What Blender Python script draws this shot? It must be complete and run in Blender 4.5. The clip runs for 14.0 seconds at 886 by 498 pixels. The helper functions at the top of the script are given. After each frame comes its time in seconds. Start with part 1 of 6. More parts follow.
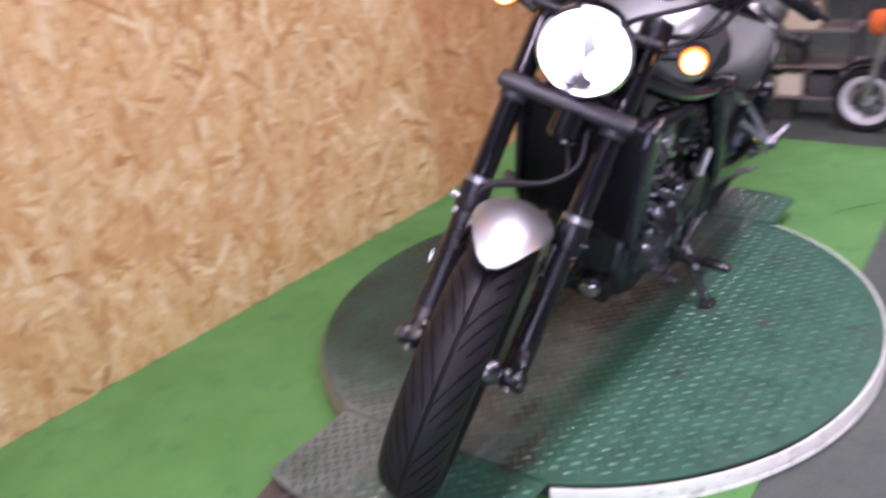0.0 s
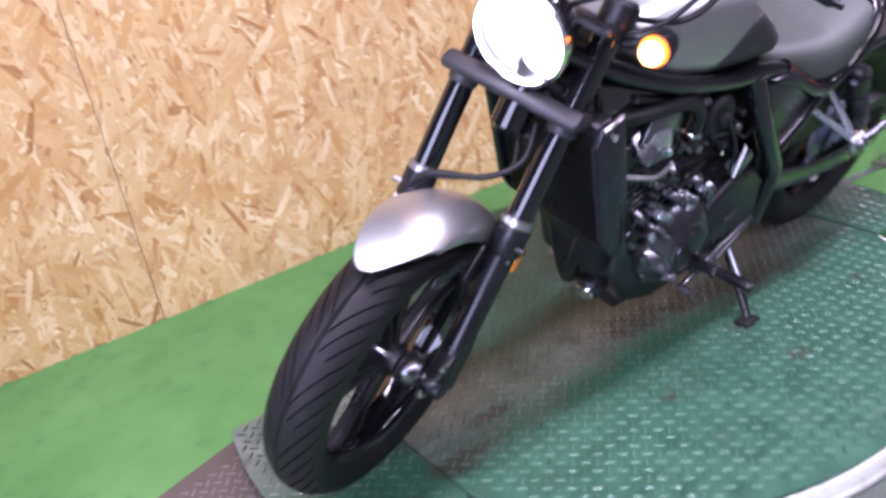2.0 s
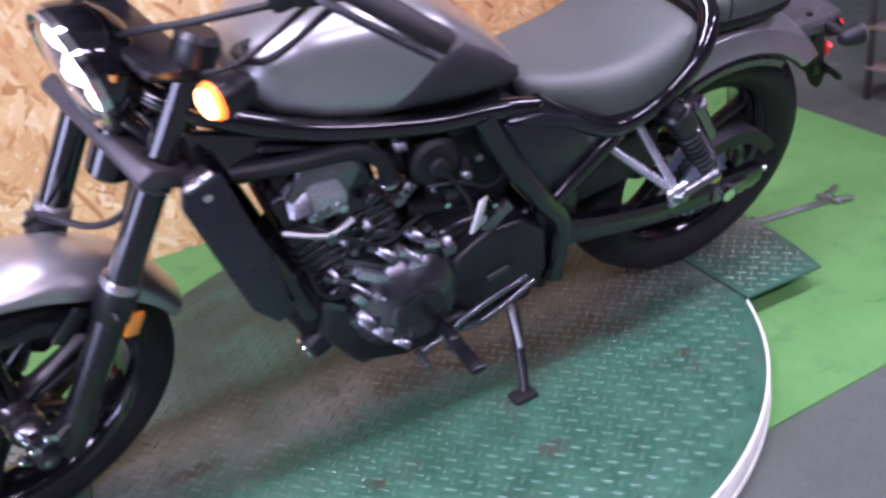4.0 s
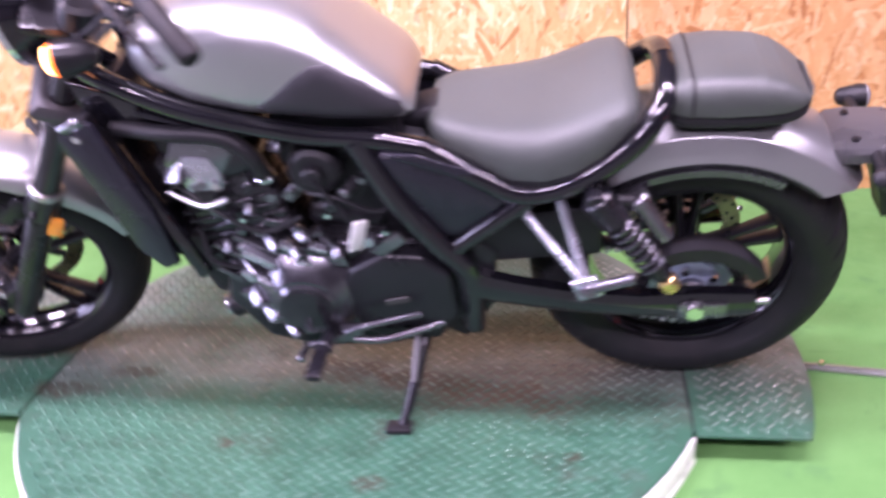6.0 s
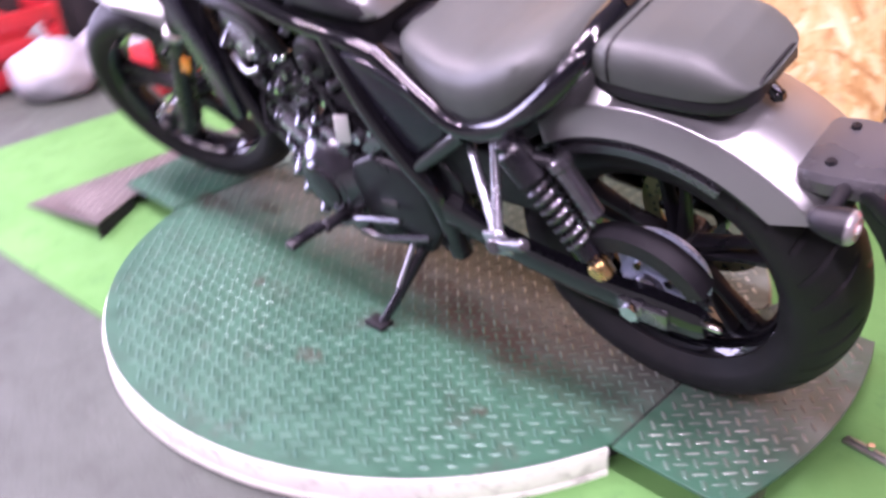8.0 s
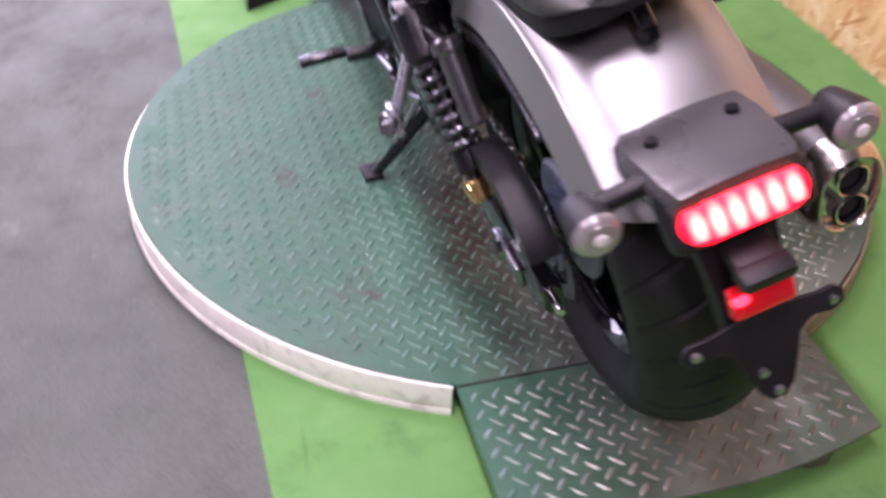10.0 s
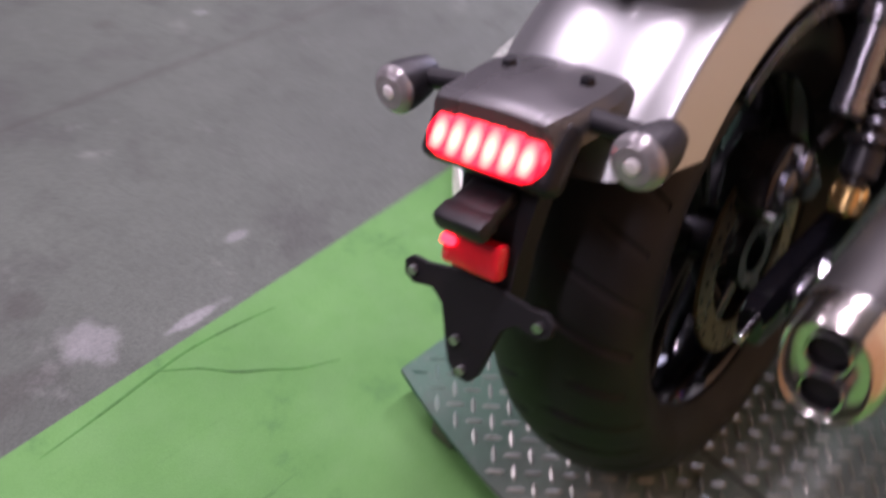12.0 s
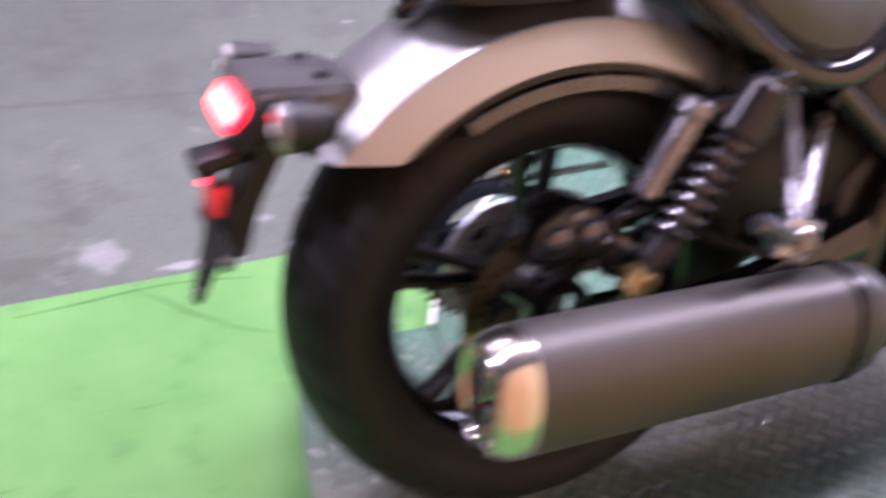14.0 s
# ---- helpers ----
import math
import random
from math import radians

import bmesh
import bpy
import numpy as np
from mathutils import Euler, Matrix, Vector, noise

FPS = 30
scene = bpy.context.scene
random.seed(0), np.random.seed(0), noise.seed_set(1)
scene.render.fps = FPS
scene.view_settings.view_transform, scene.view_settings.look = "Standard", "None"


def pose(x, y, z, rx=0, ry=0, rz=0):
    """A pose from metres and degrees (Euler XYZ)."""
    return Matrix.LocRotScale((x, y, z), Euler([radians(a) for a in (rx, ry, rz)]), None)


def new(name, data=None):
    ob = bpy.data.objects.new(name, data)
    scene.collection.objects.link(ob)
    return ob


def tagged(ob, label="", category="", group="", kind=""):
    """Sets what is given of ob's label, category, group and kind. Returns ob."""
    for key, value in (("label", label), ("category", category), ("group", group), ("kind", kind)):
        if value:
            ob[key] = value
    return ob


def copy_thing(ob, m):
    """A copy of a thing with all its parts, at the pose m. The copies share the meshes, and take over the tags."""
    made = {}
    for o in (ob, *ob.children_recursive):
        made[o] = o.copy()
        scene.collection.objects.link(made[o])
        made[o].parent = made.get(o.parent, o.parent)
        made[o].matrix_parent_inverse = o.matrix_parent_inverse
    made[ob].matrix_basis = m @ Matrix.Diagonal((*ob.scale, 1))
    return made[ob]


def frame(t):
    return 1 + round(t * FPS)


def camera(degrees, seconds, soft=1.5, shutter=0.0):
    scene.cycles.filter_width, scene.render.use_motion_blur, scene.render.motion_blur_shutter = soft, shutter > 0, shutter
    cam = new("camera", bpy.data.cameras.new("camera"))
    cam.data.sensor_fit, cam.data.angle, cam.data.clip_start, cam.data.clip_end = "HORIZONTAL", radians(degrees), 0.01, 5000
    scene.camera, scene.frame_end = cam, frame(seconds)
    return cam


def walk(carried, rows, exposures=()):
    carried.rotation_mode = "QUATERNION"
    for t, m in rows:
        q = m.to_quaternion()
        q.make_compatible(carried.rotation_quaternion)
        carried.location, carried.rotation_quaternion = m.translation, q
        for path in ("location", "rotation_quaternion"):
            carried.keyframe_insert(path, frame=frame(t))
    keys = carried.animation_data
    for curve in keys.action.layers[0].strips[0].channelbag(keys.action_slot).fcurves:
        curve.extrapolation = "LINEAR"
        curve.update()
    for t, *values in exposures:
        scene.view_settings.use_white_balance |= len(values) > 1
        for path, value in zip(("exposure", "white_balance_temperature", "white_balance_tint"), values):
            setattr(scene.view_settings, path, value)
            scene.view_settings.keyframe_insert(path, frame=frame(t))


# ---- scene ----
# ---- camera ----
PATH = [
    (0, 2.0098, 1.1784, 1.3587, 65.228, 7.335, 126.990),
    (0.5, 1.9822, 1.3318, 1.3471, 65.050, 8.307, 133.332),
    (1, 1.8526, 1.4056, 1.3496, 63.591, 8.570, 134.687),
    (1.5, 1.6876, 1.4252, 1.3328, 62.572, 9.160, 137.960),
    (2, 1.4522, 1.5139, 1.3142, 63.709, 8.782, 144.035),
    (2.5, 1.2262, 1.5634, 1.3385, 63.641, 10.427, 148.640),
    (3, 0.9536, 1.5663, 1.3447, 61.855, 9.324, 149.268),
    (3.5, 0.6923, 1.6104, 1.2930, 61.184, 8.979, 150.754),
    (5.8, -0.3765, 1.8260, 1.1741, 65.448, 4.718, -175.122),
    (6, -0.5056, 1.7858, 1.1900, 64.628, 3.649, -172.174),
    (6.5, -0.8746, 1.6712, 1.2230, 61.650, 5.653, -160.803),
    (7, -1.0427, 1.7005, 1.1761, 64.129, 3.966, -153.225),
    (7.5, -1.2253, 1.5444, 1.1898, 63.206, 3.392, -145.091),
    (8, -1.3981, 1.3260, 1.1534, 60.497, 2.853, -135.737),
    (8.5, -1.5644, 1.1251, 1.1935, 57.177, 0.462, -124.679),
    (9, -1.6350, 0.9396, 1.1420, 55.968, -0.645, -117.216),
    (11.3, -1.5888, 0.0704, 1.0734, 43.642, -4.983, -70.486),
    (11.5, -1.5827, -0.0201, 1.0799, 42.856, -6.111, -61.292),
    (12, -1.5609, -0.1858, 1.0846, 44.588, -7.222, -45.480),
    (12.5, -1.5018, -0.3295, 1.1106, 48.870, -8.716, -35.618),
    (13, -1.4475, -0.5112, 1.1234, 48.281, -7.359, -22.154),
    (13.5, -1.3460, -0.6200, 1.1209, 48.270, -5.768, -18.449),
    (14, -1.1955, -0.6350, 1.1392, 48.717, -6.843, -19.788),
]
cam = camera(53.47, 14.0, soft=2.8, shutter=1.3)
walk(cam, [(t, pose(x, y, z, rx, ry, rz)) for t, x, y, z, rx, ry, rz in PATH],
     [(0.0, -0.06, 6050, 44), (0.5, 0.17, 5950, 42), (1.0, 0.27, 5850, 41), (2.5, 0.39, 5650, 43), (3.0, 0.36, 5600, 45), (3.5, 0.28, 5600, 46), (6.0, 1.06, 5980, 58), (9.0, 0.95, 6200, 56),
      (11.5, -0.4, 6450, 45), (12.0, 0.1, 6250, 46), (12.5, 0.45, 6050, 51), (13.0, 0.54, 6000, 51), (14.0, 0.96, 5950, 49)])

# ---- light ----
TAU = math.tau
world = bpy.data.worlds.new("room_air")
scene.world = world
world.use_nodes = True
world.node_tree.nodes["Background"].inputs["Color"].default_value = (0.9, 0.95, 1.0, 1)
world.node_tree.nodes["Background"].inputs["Strength"].default_value = 0.05
CEILING = 3.1
TUBES = [(-3.2, 0.7), (-3.2, 3.1), (-1.1, 0.75), (-1.1, 3.1), (0.9, 0.75), (0.9, 3.1), (2.9, 0.7), (2.9, 3.1)]
for tx, ty in TUBES:
    lamp = bpy.data.lights.new("tube_light", "AREA")
    lamp.shape, lamp.size, lamp.size_y = "RECTANGLE", 1.2, 0.16
    lamp.energy, lamp.color = 47 + 3 * tx, (1.0, 0.97, 0.95)
    holder = new("tube_light", lamp)
    holder.matrix_world = pose(tx, ty, CEILING - 0.13)
# cool daylight through the open doorway in front of the motorcycle
DOOR_Y0, DOOR_Y1, DOOR_TOP = 0.6, 3.6, 2.5
lamp = bpy.data.lights.new("doorway_light", "AREA")
lamp.shape, lamp.size, lamp.size_y = "RECTANGLE", DOOR_TOP, DOOR_Y1 - DOOR_Y0
lamp.energy, lamp.color = 170, (0.78, 0.88, 1.0)
holder = new("doorway_light", lamp)
holder.matrix_world = pose(5.28, (DOOR_Y0 + DOOR_Y1) / 2, DOOR_TOP / 2, 0, 90, 0)


# ---- materials ----
def ramp(nt, fac, stops):
    node = nt.nodes.new("ShaderNodeValToRGB")
    els = node.color_ramp.elements
    while len(els) < len(stops):
        els.new(0.5)
    for e, (p, c) in zip(els, stops):
        e.position, e.color = p, (*c, 1) if len(c) == 3 else c
    nt.links.new(fac, node.inputs["Fac"])
    return node.outputs["Color"]


def noise_fac(nt, co, scale, detail=4.0, rough=0.55, stretch=None):
    if stretch:
        mp = nt.nodes.new("ShaderNodeMapping")
        mp.inputs["Scale"].default_value = stretch
        nt.links.new(co, mp.inputs["Vector"])
        co = mp.outputs["Vector"]
    n = nt.nodes.new("ShaderNodeTexNoise")
    n.inputs["Scale"].default_value = scale
    n.inputs["Detail"].default_value = detail
    n.inputs["Roughness"].default_value = rough
    nt.links.new(co, n.inputs["Vector"])
    return n.outputs["Fac"]


def mixc(nt, fac, a, b, blend="MIX"):
    m = nt.nodes.new("ShaderNodeMix")
    m.data_type, m.blend_type = "RGBA", blend
    for sock, v in ((m.inputs[0], fac), (m.inputs[6], a), (m.inputs[7], b)):
        if isinstance(v, (int, float)):
            sock.default_value = v
        elif isinstance(v, tuple):
            sock.default_value = (*v, 1)
        else:
            nt.links.new(v, sock)
    return m.outputs[2]


def mathn(nt, op, a, b=None, c=None, clamp=False):
    m = nt.nodes.new("ShaderNodeMath")
    m.operation, m.use_clamp = op, clamp
    for sock, v in zip(m.inputs, (a, b, c)):
        if v is None:
            continue
        if isinstance(v, (int, float)):
            sock.default_value = v
        else:
            nt.links.new(v, sock)
    return m.outputs[0]


def maprange(nt, v, a, b, c=0.0, d=1.0):
    m = nt.nodes.new("ShaderNodeMapRange")
    m.interpolation_type = "SMOOTHSTEP"
    for k, x in enumerate((a, b, c, d), 1):
        m.inputs[k].default_value = x
    nt.links.new(v, m.inputs[0])
    return m.outputs[0]


def start(name):
    m = bpy.data.materials.new(name)
    m.use_nodes = True
    nt = m.node_tree
    b = nt.nodes["Principled BSDF"]
    co = nt.nodes.new("ShaderNodeTexCoord").outputs["Object"]
    return m, nt, b, co


def bump(nt, b, height, strength, distance=0.01):
    n = nt.nodes.new("ShaderNodeBump")
    n.inputs["Strength"].default_value, n.inputs["Distance"].default_value = strength, distance
    nt.links.new(height, n.inputs["Height"])
    nt.links.new(n.outputs["Normal"], b.inputs["Normal"])


def surface(name, base, rough=0.5, metal=0.0, vary=0.25, fine=90.0, coarse=7.0, relief=0.1, rvary=0.12, coat=0.0, dirt=None, dirt_amount=0.0, stretch=None, gloss=0.5):
    """Colour with coarse stains and fine grain, uneven gloss and a little relief."""
    m, nt, b, co = start(name)
    big = noise_fac(nt, co, coarse, 5)
    small = noise_fac(nt, co, fine, 3, 0.6, stretch)
    dark = tuple(c * (1 - vary) for c in base)
    light = tuple(min(1, c * (1 + vary)) for c in base)
    col = ramp(nt, big, [(0.3, dark), (0.7, light)])
    grain = ramp(nt, small, [(0.25, (1 - vary * 0.7,) * 3), (0.75, (1.0,) * 3)])
    col = mixc(nt, 1.0, col, grain, "MULTIPLY")
    if dirt:
        col = mixc(nt, mathn(nt, "MULTIPLY", maprange(nt, noise_fac(nt, co, coarse * 1.7, 7, 0.65), 0.5, 0.7), dirt_amount), col, dirt)
    nt.links.new(col, b.inputs["Base Color"])
    nt.links.new(maprange(nt, big, 0.25, 0.75, max(0.02, rough - rvary), min(1, rough + rvary)), b.inputs["Roughness"])
    b.inputs["Metallic"].default_value = metal
    b.inputs["Specular IOR Level"].default_value = gloss
    if coat:
        b.inputs["Coat Weight"].default_value, b.inputs["Coat Roughness"].default_value = coat, 0.08
    if relief:
        bump(nt, b, small, relief, 0.002)
    return m


def glow(name, colour, strength):
    m, nt, b, co = start(name)
    b.inputs["Base Color"].default_value = (*colour, 1)
    b.inputs["Emission Color"].default_value = (*colour, 1)
    b.inputs["Emission Strength"].default_value = strength
    b.inputs["Roughness"].default_value = 0.2
    return m


def clear(name, colour, rough=0.03):
    m, nt, b, co = start(name)
    b.inputs["Base Color"].default_value = (*colour, 1)
    b.inputs["Transmission Weight"].default_value = 1.0
    b.inputs["Roughness"].default_value = rough
    b.inputs["IOR"].default_value = 1.45
    return m


SILVER = surface("silver_metallic_paint", (0.46, 0.478, 0.472), 0.37, 0.88, 0.06, 700, 3, 0.03, 0.05, coat=0.4)
GLOSS = surface("gloss_black_paint", (0.006, 0.006, 0.008), 0.07, 0.0, 0.3, 300, 6, 0.01, 0.03, coat=0.5)
SATIN = surface("satin_black_coating", (0.011, 0.011, 0.014), 0.32, 0.1, 0.3, 420, 9, 0.12, 0.1)
PLASTIC = surface("textured_black_plastic", (0.012, 0.012, 0.014), 0.44, 0.0, 0.25, 600, 8, 0.25, 0.1, gloss=0.36)
COVER = surface("dark_side_cover_plastic", (0.016, 0.016, 0.024), 0.24, 0.1, 0.2, 500, 6, 0.1, 0.08)
TAILPLASTIC = surface("smooth_black_tail_plastic", (0.06, 0.06, 0.062), 0.3, 0.0, 0.15, 500, 8, 0.05, 0.05, gloss=0.9)
PAD = surface("dark_tank_pad", (0.028, 0.027, 0.032), 0.55, 0.0, 0.2, 500, 6, 0.2, 0.1)
RUBBER = surface("tyre_rubber", (0.0095, 0.0095, 0.011), 0.56, 0.0, 0.3, 250, 8, 0.15, 0.1, dirt=(0.022, 0.018, 0.015), dirt_amount=0.3, gloss=0.32)
CLAMP = surface("dark_grey_clamp_paint", (0.05, 0.05, 0.056), 0.42, 0.2, 0.2, 400, 8, 0.12, 0.08)
VINYL = surface("grey_black_seat_vinyl", (0.068, 0.079, 0.071), 0.46, 0.0, 0.12, 650, 5, 0.22, 0.06)
STEEL = surface("brushed_grey_steel", (0.42, 0.42, 0.43), 0.34, 0.9, 0.15, 240, 9, 0.08, 0.1)
CHROME = surface("polished_chrome", (0.75, 0.75, 0.76), 0.1, 1.0, 0.05, 200, 8, 0.02, 0.04)
POLISHED = surface("polished_end_cap_steel", (0.78, 0.75, 0.7), 0.2, 1.0, 0.08, 220, 10, 0.03, 0.05)
ENGINE = surface("dark_engine_alloy", (0.065, 0.065, 0.072), 0.2, 0.8, 0.3, 320, 14, 0.12, 0.1)
DARKALLOY = surface("dark_grey_cast_alloy", (0.14, 0.14, 0.155), 0.2, 0.85, 0.25, 300, 14, 0.12, 0.1)
ALLOY = surface("satin_grey_engine_alloy", (0.22, 0.22, 0.24), 0.22, 0.9, 0.2, 300, 14, 0.12, 0.1)
PALEALLOY = surface("pale_satin_alloy", (0.5, 0.52, 0.57), 0.25, 0.8, 0.1, 300, 14, 0.06, 0.08)
CASEALLOY = surface("satin_case_alloy", (0.25, 0.255, 0.28), 0.24, 0.9, 0.2, 300, 16, 0.1, 0.08)
EXHAUST = surface("matt_dark_grey_exhaust", (0.108, 0.107, 0.103), 0.5, 0.7, 0.15, 240, 6, 0.08, 0.08)
BRASS = surface("gold_anodised_metal", (0.72, 0.5, 0.2), 0.25, 0.95, 0.1, 220, 12, 0.05, 0.06)
DISC = surface("drilled_brake_disc_steel", (0.34, 0.28, 0.17), 0.3, 0.95, 0.15, 200, 12, 0.06, 0.08)
# white of the indicator bulbs and of the cover painted as lit
PLAINWHITE = surface("plain_white", (0.8, 0.8, 0.78), 0.4, 0.0, 0.05, 200, 9, 0.02)
AMBER = surface("amber_reflector", (0.85, 0.3, 0.02), 0.2, 0.0, 0.1, 160, 12, 0.05, coat=0.5)
REDLENS = surface("red_reflector", (0.85, 0.015, 0.02), 0.2, 0.0, 0.1, 160, 12, 0.05, coat=0.5)
LED = glow("white_headlight_glow", (1.0, 0.99, 0.98), 11.0)
LEDSOFT = surface("headlight_reflector_metal", (0.5, 0.52, 0.56), 0.22, 1.0, 0.1, 300, 14, 0.02, 0.05)
AMBERGLOW = glow("amber_lamp_glow", (1.0, 0.2, 0.012), 2.6)
AMBERHOT = glow("amber_bulb_glow", (1.0, 0.5, 0.13), 8.0)
REDGLOW = glow("red_tail_lamp_glow", (1.0, 0.012, 0.016), 2.6)
# glow for the painted glint on the red reflector
REDGLINT = glow("red_reflector_glint_glow", (1.0, 0.03, 0.04), 5.0)


def lamp_cell():
    """One cell of the tail lamp: palest in its middle, red towards its edges."""
    m, nt, b, co = start("tail_lamp_cell_glow")
    tc = nt.nodes.new("ShaderNodeTexCoord")
    sep = nt.nodes.new("ShaderNodeSeparateXYZ")
    nt.links.new(tc.outputs["Generated"], sep.inputs[0])
    u, v = (mathn(nt, "MULTIPLY", mathn(nt, "SUBTRACT", sep.outputs[k], 0.5), 2.0) for k in (1, 2))
    r = mathn(nt, "SQRT", mathn(nt, "ADD", mathn(nt, "MULTIPLY", u, u), mathn(nt, "MULTIPLY", v, v)))
    nt.links.new(ramp(nt, r, [(0.0, (1.0, 0.32, 0.22)), (0.45, (1.0, 0.19, 0.12)), (1.0, (1.0, 0.02, 0.022))]), b.inputs["Emission Color"])
    b.inputs["Base Color"].default_value = (0.5, 0.02, 0.02, 1)
    b.inputs["Emission Strength"].default_value = 5.2
    return m


REDCELL = lamp_cell()
LENS = clear("clear_lens", (1, 1, 1))
CLEARGREY = surface("clear_lens_over_silver", (0.36, 0.355, 0.35), 0.16, 0.4, 0.2, 140, 30, 0.3, 0.06, coat=0.8)
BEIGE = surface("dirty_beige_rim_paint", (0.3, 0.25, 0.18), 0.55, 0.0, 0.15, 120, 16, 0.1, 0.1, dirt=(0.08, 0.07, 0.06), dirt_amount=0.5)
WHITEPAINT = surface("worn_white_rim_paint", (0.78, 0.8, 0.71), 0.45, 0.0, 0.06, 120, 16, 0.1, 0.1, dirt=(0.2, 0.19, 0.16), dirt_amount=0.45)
REDPLASTIC = surface("red_plastic", (0.5, 0.025, 0.03), 0.4, 0.0, 0.15, 120, 9, 0.05)
CREAM = surface("cream_card", (0.68, 0.6, 0.46), 0.8, 0.0, 0.08, 160, 8, 0.1)
BAGWHITE = surface("white_bag_plastic", (0.36, 0.37, 0.4), 0.45, 0.0, 0.06, 60, 9, 0.2)
PALE = surface("pale_painted_board", (0.72, 0.74, 0.66), 0.6, 0.0, 0.06, 120, 4, 0.05)
DARKRACK = surface("dark_rack_steel", (0.06, 0.055, 0.055), 0.5, 0.4, 0.3, 120, 9, 0.1)
SHELFWOOD = surface("dull_shelf_board", (0.16, 0.13, 0.11), 0.7, 0.0, 0.25, 60, 9, 0.1, stretch=(1, 8, 1))
PLASTER = surface("dull_workshop_plaster", (0.2, 0.2, 0.2), 0.85, 0.0, 0.12, 60, 2.5, 0.15)
DARKWALL = surface("dark_workshop_wall", (0.07, 0.065, 0.07), 0.8, 0.0, 0.25, 60, 3, 0.15)
CEIL = surface("grey_ceiling_board", (0.42, 0.42, 0.42), 0.9, 0.0, 0.05, 60, 2, 0.08)
TUBE = glow("lit_tube", (1.0, 0.98, 0.95), 6.0)
VIOLET = surface("violet_bag_plastic", (0.2, 0.11, 0.5), 0.45, 0.0, 0.08, 60, 9, 0.2)
BEIGEBOX = surface("beige_box_card", (0.62, 0.52, 0.38), 0.8, 0.0, 0.1, 140, 7, 0.08)
CASTRIM = surface("pale_cast_rim", (0.6, 0.6, 0.61), 0.5, 0.2, 0.1, 200, 9, 0.05)
CASTGREY = surface("pale_blue_grey_cast_paint", (0.42, 0.5, 0.62), 0.32, 0.35, 0.1, 300, 14, 0.06, 0.08)
# soot in the exhaust outlets, and painted shade in gaps and openings
SOOTSHADE = surface("soot_and_shade_black", (0.006, 0.006, 0.006), 0.95, 0.0, 0.3, 200, 20, 0.1)
ORANGE = surface("orange_paint", (0.7, 0.14, 0.03), 0.3, 0.0, 0.1, 140, 7, 0.03, coat=0.4)


def spot(nt, co, x, y, rx, ry, ragged=14.0):
    """A ragged-edged stain on the ground at x, y: 1 inside, 0 outside."""
    sep = nt.nodes.new("ShaderNodeSeparateXYZ")
    nt.links.new(co, sep.inputs[0])
    u = mathn(nt, "DIVIDE", mathn(nt, "SUBTRACT", sep.outputs[0], x), rx)
    v = mathn(nt, "DIVIDE", mathn(nt, "SUBTRACT", sep.outputs[1], y), ry)
    r = mathn(nt, "SQRT", mathn(nt, "ADD", mathn(nt, "MULTIPLY", u, u), mathn(nt, "MULTIPLY", v, v)))
    r = mathn(nt, "ADD", r, mathn(nt, "MULTIPLY", mathn(nt, "SUBTRACT", noise_fac(nt, co, ragged, 6, 0.7), 0.5), 2.2))
    return maprange(nt, r, 0.55, 1.05, 1.0, 0.0)


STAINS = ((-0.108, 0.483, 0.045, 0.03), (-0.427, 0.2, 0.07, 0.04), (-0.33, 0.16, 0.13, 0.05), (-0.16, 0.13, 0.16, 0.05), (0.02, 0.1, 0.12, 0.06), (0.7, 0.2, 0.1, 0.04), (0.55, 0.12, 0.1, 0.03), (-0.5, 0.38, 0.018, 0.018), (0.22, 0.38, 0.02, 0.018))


def worn(nt, co, y, paint_keep):
    """How much paint is left: full towards the machine's left, worn away along the tyre track."""
    big = noise_fac(nt, co, 3.2, 6, 0.62)
    wob = mathn(nt, "ADD", y, mathn(nt, "MULTIPLY", mathn(nt, "SUBTRACT", big, 0.5), 0.34))
    return maprange(nt, wob, paint_keep - 0.13, paint_keep + 0.1)


